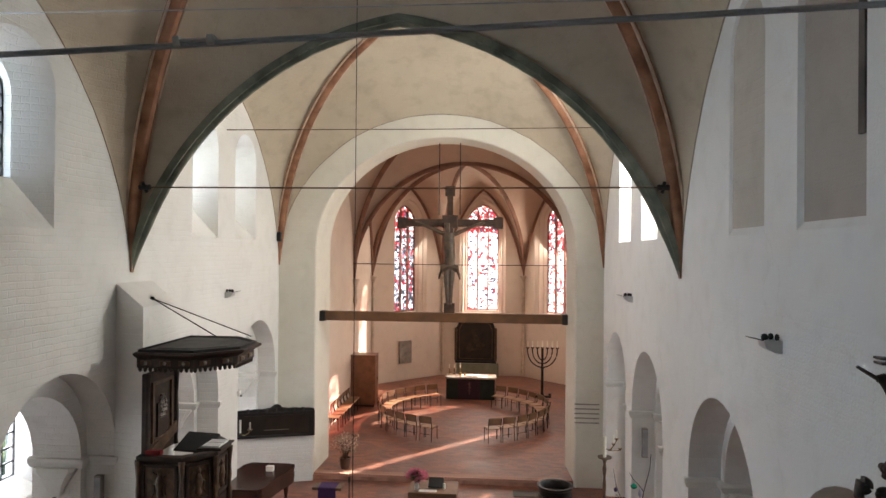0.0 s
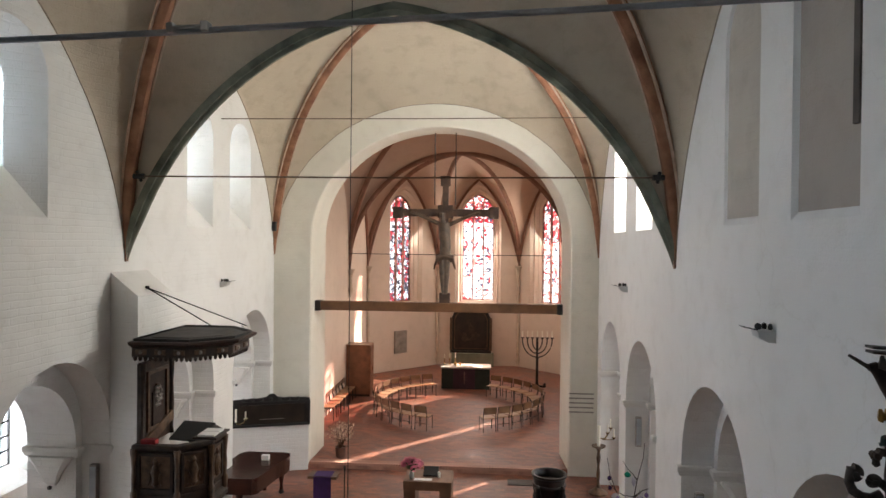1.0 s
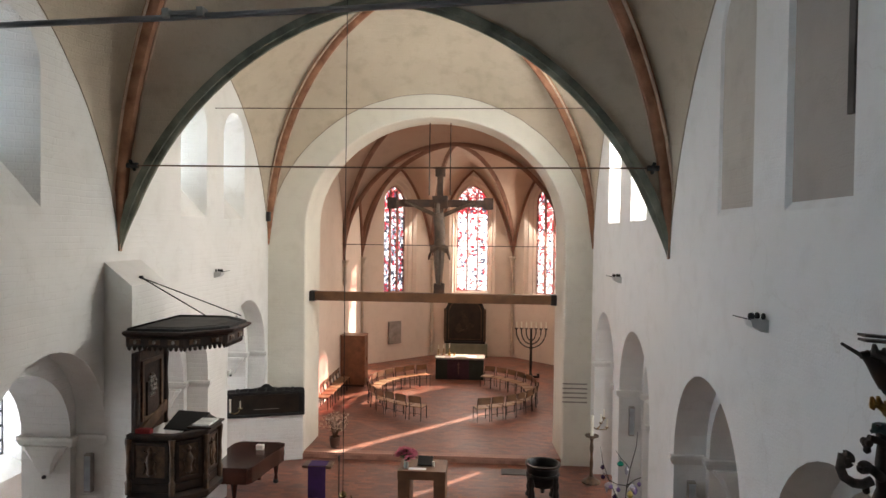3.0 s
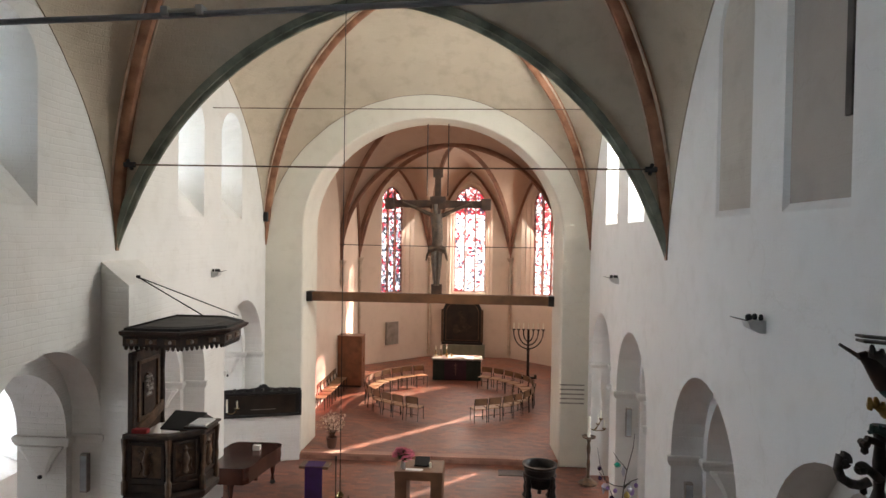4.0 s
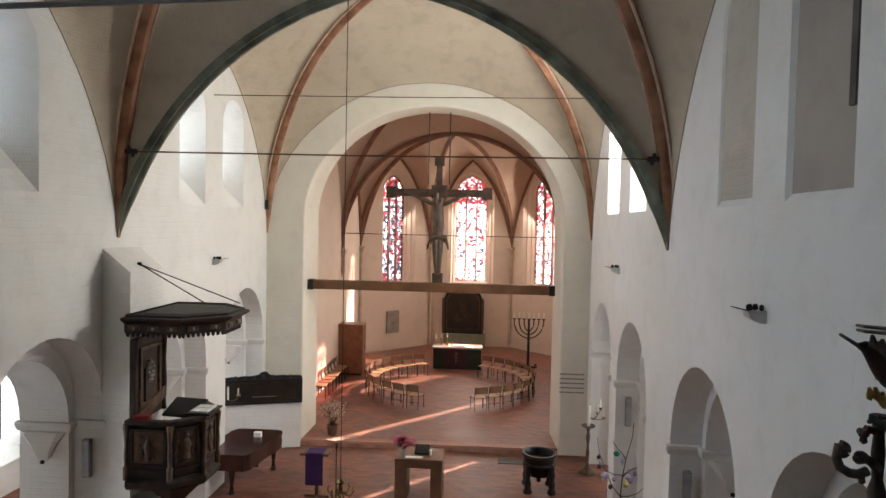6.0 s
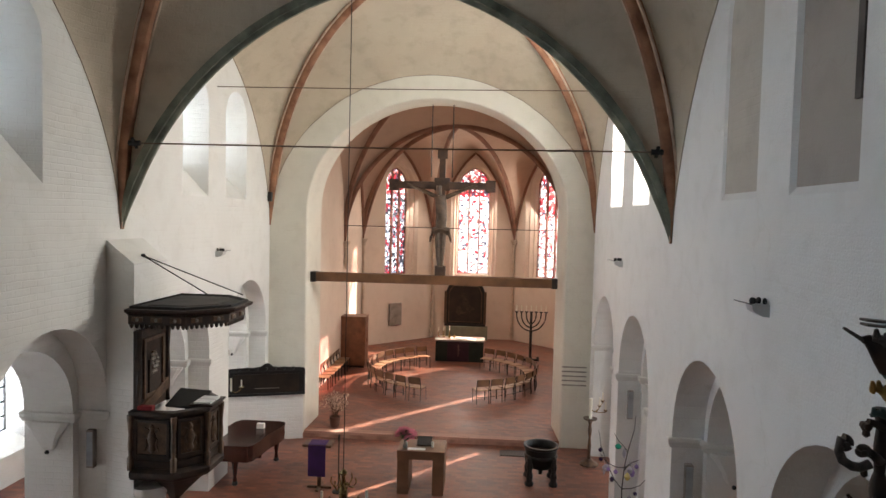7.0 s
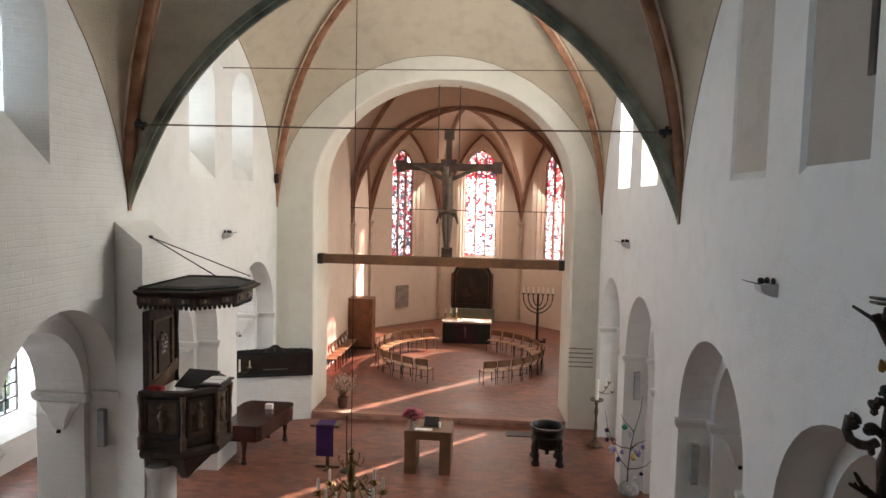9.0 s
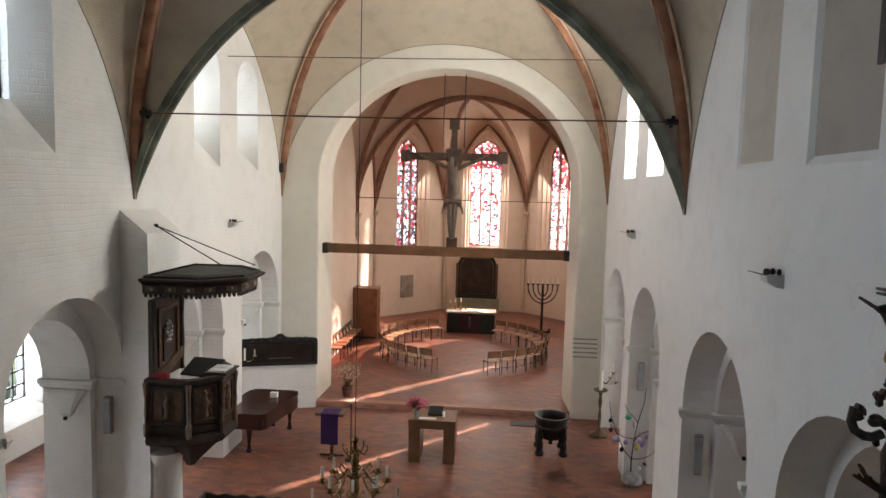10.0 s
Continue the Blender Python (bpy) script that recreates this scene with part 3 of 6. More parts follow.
BANDSEC = [(a * 0.82, b) for a, b in [(0.14, -0.10), (0.14, 0.02), (0.115, 0.03), (0.10, 0.005), (0.075, 0.015), (0.06, 0.06), (0.03, 0.085), (-0.03, 0.085), (-0.06, 0.06), (-0.075, 0.015), (-0.10, 0.005), (-0.115, 0.03), (-0.14, 0.02), (-0.14, -0.10)]]
for y in BAYS[1:3]:
    pts = [(x, y, SPRING + trans(x)) for x in [4.5 * math.sin(math.pi * (j / 48 - 0.5)) for j in range(49)]]
    rib("transverse_arch", GREEN, pts, (0, 1, 0), BANDSEC, "dark green painted transverse arch with moulded edge")

CKEY = (0.3, 23.35, 11.2)
CCORN = [(CH_L, CH_Y0), (CH_R, CH_Y0), (CH_R, CH_Y1), (CH_L, CH_Y1)]
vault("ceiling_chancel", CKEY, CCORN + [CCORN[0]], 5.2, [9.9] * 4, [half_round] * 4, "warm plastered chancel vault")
AKEY = (0.3, 27.7, 10.05)
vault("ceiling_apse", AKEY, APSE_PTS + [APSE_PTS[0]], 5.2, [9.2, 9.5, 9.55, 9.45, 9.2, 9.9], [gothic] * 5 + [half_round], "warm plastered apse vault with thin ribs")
ARIB = [(a * 0.75, b * 0.9) for a, b in RIBSEC]
for c in APSE_PTS[1:5]:
    d = Vector((c[0] - AKEY[0], c[1] - AKEY[1], 0)).normalized()
    rib("apse_rib", BROWNRIB, rib_path(AKEY, c, 5.2), (-d.y, d.x, 0), ARIB, "brown painted apse vault rib")
for c in CCORN:
    d = Vector((c[0] - CKEY[0], c[1] - CKEY[1], 0)).normalized()
    rib("chancel_rib", BROWNRIB, rib_path(CKEY, c, 5.2), (-d.y, d.x, 0), ARIB, "brown painted chancel vault rib")
QS = [math.sin(math.pi * (j / 48 - 0.5)) for j in range(49)]
rib("apse_arch", BROWNRIB, [(0.3 + 4.5 * q, CH_Y1, 5.2 + 4.7 * half_round(q)) for q in QS], (0, 1, 0), [(a * 0.9, b * 0.9) for a, b in BANDSEC], "brown painted arch before the apse")
for (a, b), crown in zip(zip(APSE_PTS[:5], APSE_PTS[1:5]), (9.2, 9.5, 9.55, 9.45)):
    a, b = Vector((*a, 0)), Vector((*b, 0))
    way = (b - a).normalized()
    inward = Vector((way.y, -way.x, 0))
    pts = [a.lerp(b, (q + 1) / 2) + inward * 0.05 + Vector((0, 0, 5.2 + (crown - 5.2) * gothic(q))) for q in QS]
    rib("wall_rib", BROWNRIB, pts, inward, [(x * 0.5, y * 0.6) for x, y in RIBSEC], "brown painted wall rib around an apse window")

# dark hairline joints between vault and wall
for k in range(3):
    yc, hy = (BAYS[k] + BAYS[k + 1]) / 2, (BAYS[k + 1] - BAYS[k]) / 2
    for s in (-1, 1):
        pts = [(s * 4.488, yc + hy * q + random.uniform(-0.012, 0.012), SPRING + 4.35 * side_shape(q) + random.uniform(-0.012, 0.012)) for q in QS]
        tagged(mesh_object("vault_joint", tube(bmesh.new(), pts, 0.006, 5), CRACK), "fine dark crack between vault and wall", kind="structure")
pts = [(4.5 * q + random.uniform(-0.015, 0.015), 18.392, SPRING + 4.2 * east_shape(q) + random.uniform(-0.012, 0.012)) for q in QS]
tagged(mesh_object("vault_joint", tube(bmesh.new(), pts, 0.007, 5), CRACK), "fine dark crack between vault and wall", kind="structure")

# fills at the backs of the two blocked windows
for yc, half, deep, mat, words in ((6.12, 0.568, 0.051, CEMENT, "unpainted grey cement fill of a blocked window"), (8.07, 0.508, 0.031, FILL, "mottled grey-brown plaster fill of a blocked window")):
    fill = bmesh.new()
    fill.faces.new([fill.verts.new((NAVE + deep, y, z)) for y, z in arch_outline(yc, half, 6.643, 8.75, 0.548, 14)[:-1]])
    filled = tagged(mesh_object("niche_fill", fill, mat), words, kind="structure")
    if mat is CEMENT:
        # narrow dark upright strip along one edge of the cement fill
        part("dark_strip", boxed(NAVE + 0.01, NAVE + 0.049, 5.565, 5.66, 7.30, 8.9, 0.006), DARKSTRIP, filled, "narrow dark upright strip in the blocked window")

# light in the windows: the north sky is cool and weak, the south side bright and warm
for y, h in LEFT_WINDOWS:
    if y > 10:
        window_light((-NAVE - 1.25, y, 8.08), (1, 0, 0.22), 0.9, 1.56, 1.15, (0.86, 0.93, 1.0), 100)
    elif y > 7:
        window_light((-NAVE - 0.64, y, 8.06), (1, 0, 0), 0.9, 1.54, 0.8, (0.76, 0.87, 1.0))
    else:
        window_light((-NAVE - 0.5, y, 8.0), (1, 0, -1.0), 0.9, 1.4, 2.9 if y > 5 else 0.1, (0.58, 0.79, 1.0))
for y, h in RIGHT_WINDOWS:
    window_light((NAVE + 0.5, y, 8.0), (-1, 0, -0.05 if y > 10 else -0.8), 0.9, 1.4, 4.4 if y > 10 else 0.04, (0.98, 0.97, 0.92))
for y in LEFT_AISLE:
    window_light((-9.72, y, 1.9), (1, 0, -0.05), 2.4, 3.0, {14.2: 1.5, 9.6: 1.3, 17.3: 2.4}.get(y, 0.2), (0.92, 0.94, 1.0))
for y in RIGHT_AISLE:
    window_light((9.72, y, 2.2), (-1, 0, -0.1), 1.2, 2.2, {14.6: 1.2, 17.2: 2.4}.get(y, 0.03))
for c, along, into, half, glass in APSE_WINDOWS:
    p = c + into * 0.72
    window_light((p.x, p.y, 6.1), -into + Vector((0, 0, -0.6)), half * 2.1, 5.6, 0.6, (1.0, 0.87, 0.74))
for y in SOUTH_SLITS:
    window_light((CH_R + 0.55, y, 4.8), (-1, 0, -0.4), 0.42, 3.6, 2.7, (1.0, 0.88, 0.74))

# ---- trims of the structure ----
def moulding_box(bm, x0, x1, y0, y1, z0, z1):
    """An impost: a plain block with a chamfered underside."""
    box(bm, x0, x1, y0, y1, z0 + 0.06, z1, 0.012)
    cx, cy, sx, sy = (x0 + x1) / 2, (y0 + y1) / 2, (x1 - x0) / 2, (y1 - y0) / 2
    top = [bm.verts.new((cx + a * sx, cy + b * sy, z0 + 0.058)) for a, b in ((-1, -1), (1, -1), (1, 1), (-1, 1))]
    low = [bm.verts.new((cx + a * (sx - 0.04), cy + b * (sy - 0.04), z0 - 0.03)) for a, b in ((-1, -1), (1, -1), (1, 1), (-1, 1))]
    for i in range(4):
        bm.faces.new((low[i], low[(i + 1) % 4], top[(i + 1) % 4], top[i]))
    bm.faces.new(low)


def corbel(bm, x, y, s, z):
    """A bracket under an inner arch that tapers to a blunt foot; s: which way along y the opening lies."""
    rings = []
    for out, half, drop in ((0.12, 0.36, 0.0), (0.125, 0.35, -0.05), (0.11, 0.26, -0.16), (0.09, 0.17, -0.30), (0.06, 0.12, -0.42), (0.02, 0.06, -0.48)):
        rings.append([bm.verts.new((x + half * p, y + s * out * q, z + drop)) for p, q in ((-1, -0.3), (-1, 0.6), (-0.75, 1.0), (0.75, 1.0), (1, 0.6), (1, -0.3))])
    for a, b in zip(rings, rings[1:]):
        for k in range(6):
            bm.faces.new((a[k], a[(k + 1) % 6], b[(k + 1) % 6], b[k]))
    bm.faces.new(rings[0])
    bm.faces.new(rings[-1])


for sgn, arches in ((-1, LEFT_ARCHES), (1, RIGHT_ARCHES)):
    for yc in arches:
        for s in (-1, 1):
            bm = bmesh.new()
            f = yc + s * 1.33
            g = yc + s * 1.18
            xa, xb = sorted((sgn * (NAVE - 0.07), sgn * (NAVE + 0.44)))
            moulding_box(bm, xa, xb, min(f + s * 0.05, f - s * 0.06), max(f + s * 0.05, f - s * 0.06), 2.88, 3.0)
            xa, xb = sorted((sgn * (NAVE + 0.40), sgn * (NAVE + WALL_T + 0.05)))
            moulding_box(bm, xa, xb, min(g + s * 0.12, g - s * 0.07), max(g + s * 0.12, g - s * 0.07), 2.86, 2.98)
            corbel(bm, sgn * (NAVE + 0.88), g, -s, 2.84)
            imp = tagged(mesh_object("impost", bm, WHITE), "whitewashed impost moulding with a tapering corbel", kind="structure")
            knob = part("iron_knob", turned([(0.0, -0.03), (0.03, -0.02), (0.035, 0.015), (0.02, 0.03)], sgn * (NAVE + 0.88), g - s * 0.06, 10), IRON, imp, "black iron knob")
            knob.matrix_basis = pose(0, 0, 2.34)

# apse shafts with capitals
def shaft(x, y, z0, long):
    s = thing("wall_shaft", (x, y, z0), "slender stone wall shaft with a small capital", "column", "apse wall shafts")
    part("shaft", turned([(0.07, 0.25), (0.07, long)], n=10), STONE, s, smooth=True)
    part("capital", turned([(0.07, long), (0.10, long + 0.04), (0.08, long + 0.08), (0.15, long + 0.24), (0.17, long + 0.26), (0.17, long + 0.32)], n=10), STONE, s, smooth=True)
    part("foot", turned([(0.02, -0.12), (0.06, 0.0), (0.10, 0.15), (0.09, 0.25)], n=10), STONE, s, smooth=True)
    return s


for i, (x, y) in enumerate(APSE_PTS[1:5]):
    d = (Vector((0.5, 28.1)) - Vector((x, y))).normalized() * 0.09
    tagged(shaft(x + d.x, y + d.y, 0.28, 4.62), kind="structure")
for x, y in ((CH_L + 0.08, CH_Y1), (CH_R - 0.08, CH_Y1)):
    tagged(shaft(x, y, 4.2, 0.7), kind="structure")

# chancel step edge of separate bricks
step = tagged(mesh_object("step", boxed(-3.46, 3.46, 18.35, 18.472, 0.0, 0.10), BRICK), "red brick chancel step under the arch", kind="structure")
brick_bm = boxed(-0.034, 0.034, -0.14, 0.14, -0.035, 0.035, 0.005)
brick_me = bpy.data.meshes.new("brick")
brick_bm.to_mesh(brick_me)
brick_bm.free()
brick_me.materials.append(BRICK)
for k in range(90):
    b = new("brick", brick_me)
    b.parent = step
    b.matrix_basis = pose(-3.40 + k * 0.0764, 18.48 + random.uniform(-0.006, 0.006), 0.136 + random.uniform(-0.004, 0.004), 0, 0, random.uniform(-1, 1))

# vent slots in the pier
for k in range(5):
    slot = tagged(mesh_object("vent_slot", boxed(3.74, 4.40, 18.385, 18.41, 2.24 - k * 0.125, 2.275 - k * 0.125), PLAQUE), "narrow dark ventilation slot in the pier", kind="structure")

# round plastered shaft under the pulpit
tagged(mesh_object("pulpit_shaft", turned([(0.30, -0.05), (0.30, 0.12), (0.25, 0.18), (0.24, 1.62), (0.28, 1.70), (0.28, 1.80)], -3.80, 10.45, 24), WHITE, smooth=True), "round whitewashed shaft below the pulpit", kind="structure")

# thick plastered pilaster that carries the pulpit
bm = bmesh.new()
vs = [(-4.5, 10.36), (-3.95, 10.2), (-3.95, 11.28), (-4.5, 11.5)]
low = [bm.verts.new((x, y, -0.05)) for x, y in vs]
top = [bm.verts.new((x, y, 5.42 if x > -4.2 else 5.78)) for x, y in vs]
for i in range(4):
    bm.faces.new((low[i], low[(i + 1) % 4], top[(i + 1) % 4], top[i]))
bm.faces.new(low)
bm.faces.new(top)
tagged(mesh_object("pilaster", bm, WHITE), "whitewashed pilaster with a sloping top behind the pulpit", kind="structure")

# ---- windows ----
def clear_window(index, origin, along, outline_half, z0, zs, rise, rows, cols, lead=0.012):
    """Leaded clear window: frame, bars and panes."""
    a = Vector(along)
    w = new("window_%d" % index)
    w.matrix_basis = Matrix.Translation(origin)
    tagged(w, "small arched leaded window with dark glazing bars", kind="structure")
    bm = bmesh.new()
    th = Vector((-a.y, a.x, 0)) * 0.025

    def bar(u0, z0_, u1, z1_, t):
        d = Vector((u1 - u0, z1_ - z0_)).normalized() * t
        n_ = Vector((-d.y, d.x))
        q = [(u0 + n_.x, z0_ + n_.y), (u1 + n_.x, z1_ + n_.y), (u1 - n_.x, z1_ - n_.y), (u0 - n_.x, z0_ - n_.y)]
        f = [bm.verts.new(a * u + th + Vector((0, 0, z))) for u, z in q]
        g = [bm.verts.new(a * u - th + Vector((0, 0, z))) for u, z in q]
        for i in range(4):
            bm.faces.new((f[i], f[(i + 1) % 4], g[(i + 1) % 4], g[i]))
        bm.faces.new(f)
        bm.faces.new(g)

    h = outline_half
    ring_ = arch_outline(0, h, z0, zs, rise, 12)
    for i in range(len(ring_)):
        p, q = ring_[i], ring_[(i + 1) % len(ring_)]
        if (p[0] - q[0]) ** 2 + (p[1] - q[1]) ** 2 > 1e-6:
            bar(*p, *q, 0.028)
    for c in range(1, cols):
        u = -h + 2 * h * c / cols
        bar(u, z0, u, zs + rise * math.sqrt(max(0.0, 1 - (u / h) ** 2)), lead)
    for r in range(1, rows):
        bar(-h, z0 + (zs - z0) * r / (rows - 1), h, z0 + (zs - z0) * r / (rows - 1), lead)
    part("window_frame", bm, IRON, w)
    bm = bmesh.new()
    bm.faces.new([bm.verts.new(a * u + Vector((0, 0, z))) for u, z in ring_[:-1]])
    pane = part("pane", bm, GLASS, w)
    pane.visible_shadow = False
    return w


index = 1
for y, h in LEFT_WINDOWS:
    clear_window(index, (-NAVE - (1.15 if y > 10 else 0.56), y, 0), (0, 1, 0), 0.46, 7.28, 8.40, 0.48, 7, 3, 0.018)
    index += 1
for y, h in RIGHT_WINDOWS:
    clear_window(index, (NAVE + 0.56, y, 0), (0, 1, 0), 0.46, 7.28, 8.40, 0.48, 6, 3)
    index += 1
for x, ys in ((-9.6, LEFT_AISLE), (9.6, RIGHT_AISLE)):
    for y in ys:
        clear_window(index, (x, y, 0), (0, 1, 0), 0.6, 1.05, 2.75, 0.6, 6, 3, 0.022)
        index += 1


def lancet_z(u, half, rise, point=0.5):
    rad = 1 + point
    return rise * math.sqrt(max(0, rad * rad - (abs(u) / half + point) ** 2)) / math.sqrt(rad * rad - point * point)


def stained_window(index, c, along, into, half, glass):
    """Three tall lights with stone mullions and leaded coloured panes."""
    a, d = Vector(along), Vector(into)
    w = new("window_%d" % index)
    w.matrix_basis = Matrix.Translation(c + d * 0.56)
    tagged(w, "tall pointed stained glass window with red and pale panes", kind="structure")
    rise, z0, zs = half * 1.22, 3.42, 7.85

    def strip(bm, u0, u1, za, zb, t):
        q = [(u0, za), (u1, za), (u1, zb), (u0, zb)]
        f = [bm.verts.new(a * u - d * t + Vector((0, 0, z))) for u, z in q]
        g = [bm.verts.new(a * u + d * t + Vector((0, 0, z))) for u, z in q]
        for i in range(4):
            bm.faces.new((f[i], f[(i + 1) % 4], g[(i + 1) % 4], g[i]))
        bm.faces.new(f)
        bm.faces.new(g)

    bm = bmesh.new()
    for k in (1, 2):
        u = -half + 2 * half * k / 3
        strip(bm, u - 0.035, u + 0.035, z0, zs + lancet_z(u, half, rise) * 0.9, 0.06)
    ring_ = arch_outline(0, half, z0, zs, rise, 22, 0.5)
    inner = arch_outline(0, half - 0.05, z0 + 0.05, zs, rise - 0.06, 22, 0.5)
    for t in (-0.05, 0.05):
        va = [bm.verts.new(a * u + d * t + Vector((0, 0, z))) for u, z in ring_]
        vb = [bm.verts.new(a * u + d * t + Vector((0, 0, z))) for u, z in inner]
        for i in range(len(va)):
            j = (i + 1) % len(va)
            bm.faces.new((va[i], va[j], vb[j], vb[i]))
    # pointed heads of the three lights
    for k in range(3):
        u0 = -half + 2 * half * (k + 0.5) / 3
        hw = half / 3
        zb = zs - (0.25 if k != 1 else -0.15)
        pts = [a * (u0 + hw * q) + Vector((0, 0, zb + 0.42 * gothic(q))) for q in [math.sin(math.pi * (j / 12 - 0.5)) for j in range(13)]]
        tube(bm, pts, 0.03, 6)
    part("tracery", bm, TRAC, w, "reddish stone mullions and tracery")
    bm = bmesh.new()
    for r in range(1, 9):
        z = z0 + (zs - z0) * r / 8.5
        strip(bm, -half, half, z - 0.012, z + 0.012, 0.015)
    part("saddle_bar", bm, IRON, w)
    rows = 9
    for k in range(3):
        ua, ub = -half + 2 * half * k / 3 + 0.02, -half + 2 * half * (k + 1) / 3 - 0.02
        for r in range(rows):
            za, zb = z0 + (zs - z0) * r / rows, z0 + (zs - z0) * (r + 1) / rows
            bm = bmesh.new()
            bm.faces.new([bm.verts.new(a * u + Vector((0, 0, z))) for u, z in ((ua, za), (ub, za), (ub, zb), (ua, zb))])
            part("pane", bm, STAINRED if r >= (6 if glass == "red_topped" else 8) else STAINDK if glass == "dark" else STAIN, w)
        n_ = 8
        bm = bmesh.new()
        us = [ua + (ub - ua) * i / n_ for i in range(n_ + 1)]
        bm.faces.new([bm.verts.new(a * u + Vector((0, 0, zs))) for u in us] + [bm.verts.new(a * u + Vector((0, 0, zs + max(0.01, lancet_z(u, half, rise))))) for u in reversed(us)])
        part("pane", bm, STAINRED, w, "deep red glass in the head of the window")
    return w


for c, along, into, half, glass in APSE_WINDOWS:
    stained_window(index, c, along, into, half, glass)
    index += 1
for y in SOUTH_SLITS:
    clear_window(index, (CH_R + 0.47, y, 0), (0, 1, 0), 0.22, 2.9, 6.5, 0.3, 8, 1)
    index += 1

# bright hazy distance outside the apse and the aisles
def backdrop(name, x0, x1, y0, y1, z0, z1):
    m = bpy.data.materials.get("hazy_sky") or flame_glow("hazy_sky", (0.95, 0.97, 1.0), 0.42)
    return tagged(mesh_object(name, boxed(x0, x1, y0, y1, z0, z1), m), "plain bright hazy sky outside the windows", kind="structure")


backdrop("backdrop", -40, 40, 60, 61, -0.5, 13)
backdrop("backdrop", -111, -110, -40, 100, -0.5, 24)
backdrop("backdrop", 110, 111, -40, 20, -0.5, 24)

# ---- tie rods ----
def tie_rod(y, z, x0, x1, r, mat, label, knot=False):
    t = thing("tie_rod", (0, y, z), label, "tie rod", "iron tie rods across the vaults")
    part("rod", tube(bmesh.new(), [(x0, 0, 0), (0.5 * (x0 + x1), 0, -0.015), (x1, 0, 0)], r, 8), mat, t)
    if knot:
        for x in (x0 + 0.12, x1 - 0.12):
            bm = tube(bmesh.new(), [(x - 0.09, 0, 0.0), (x + 0.09, 0, 0)], 0.045, 8)
            tube(bm, [(x, -0.07, 0.07), (x, 0.07, -0.07)], 0.03, 6)
            part("anchor", bm, IRON, t)
    return t


tie_rod(10.62, 7.36, -4.3, 4.3, 0.013, OAKTRIM, "thin dark iron tie rod spanning the nave", True)
near_rod = tie_rod(3.2, 7.38, -4.5, 4.5, 0.016, STEEL, "grey steel tie rod with a turnbuckle")
near_rod.matrix_basis = pose(0, 3.2, 7.337, 0, -2.1, 0)
bm = bmesh.new()
for s in (-1, 1):
    tube(bm, [(0.15 - 0.075, s * 0.02, 0.0), (0.15 + 0.075, s * 0.02, 0.0)], 0.010, 6)
    box(bm, 0.15 + s * 0.085 - 0.018, 0.15 + s * 0.085 + 0.018, -0.032, 0.032, -0.024, 0.024, 0.006)
part("turnbuckle", bm, LAMPGREY, near_rod, "pale grey turnbuckle")
tie_rod(7.0, 8.93, -4.45, 4.45, 0.007, STEEL, "thin iron tie rod high in the vault")
tie_rod(14.58, 9.04, -4.45, 4.45, 0.010, OAKTRIM, "thin iron tie rod high in the vault")
tie_rod(26.6, 5.86, CH_L, CH_R, 0.014, IRON, "thin iron tie rod across the chancel")

# ---- rood beam and crucifix ----
beam = thing("rood_beam", (0.08, 18.9, 4.37), "long reddish brown stained wooden beam across the chancel arch", "beam")
part("beam", boxed(-3.34, 3.34, -0.14, 0.14, 0.0, 0.255, 0.01), BEAM, beam)
for s in (-1, 1):
    part("end_shoe", boxed(s * 3.42 - 0.08, s * 3.42 + 0.08, -0.16, 0.16, -0.02, 0.27, 0.01), IRON, beam, "black iron end shoe")

rood = thing("crucifix", (0.28, 18.9, 4.625), "tall dark wooden cross with a weathered carved figure", "crucifix")
part("upright", boxed(-0.085, 0.085, -0.06, 0.06, 0.0, 3.52, 0.01), CROSSWOOD, rood)
part("foot_block", boxed(-0.15, 0.15, -0.10, 0.10, 0.0, 0.28, 0.015), CROSSWOOD, rood)
part("cross_arm", boxed(-1.34, 1.34, -0.055, 0.055, 2.44, 2.65, 0.01), CROSSWOOD, rood)
for s in (-1, 1):
    part("arm_block", boxed(s * 1.36 - 0.14, s * 1.36 + 0.14, -0.07, 0.07, 2.38, 2.71, 0.012), CROSSWOOD, rood)
part("head_block", boxed(-0.14, 0.14, -0.075, 0.075, 3.30, 3.58, 0.012), CROSSWOOD, rood)
part("centre_block", boxed(-0.22, 0.22, -0.075, 0.075, 2.40, 2.76, 0.012), CROSSWOOD, rood)
bm = bmesh.new()
tube(bm, [(0, -0.14, 1.45), (0.02, -0.17, 1.75), (0.0, -0.18, 2.05), (-0.02, -0.16, 2.3), (-0.03, -0.16, 2.42)], 0.15, 10, 0.17)
for s in (-1, 1):
    tube(bm, [(s * 0.12, -0.16, 2.38), (s * 0.5, -0.13, 2.55), (s * 0.98, -0.09, 2.74)], 0.062, 8, 0.04)
    tube(bm, [(s * 0.07, -0.14, 1.5), (s * 0.06, -0.2, 1.05), (s * 0.035, -0.13, 0.62), (s * 0.02, -0.12, 0.42)], 0.10, 8, 0.05)
tube(bm, [(-0.05, -0.2, 2.44), (-0.07, -0.22, 2.56), (-0.07, -0.21, 2.7)], 0.07, 8, 0.085)
tube(bm, [(-0.2, -0.15, 1.42), (0.0, -0.2, 1.5), (0.22, -0.15, 1.42)], 0.11, 8)
for s in (-1, 1):
    tube(bm, [(s * 0.19, -0.15, 1.48), (s * 0.27, -0.13, 1.25), (s * 0.3, -0.12, 1.12)], 0.06, 6, 0.02)
bm.transform(pose(0, 0, -0.17))
part("carved_figure", bm, CORPUS, rood, "weathered grey-brown carved figure", smooth=True)
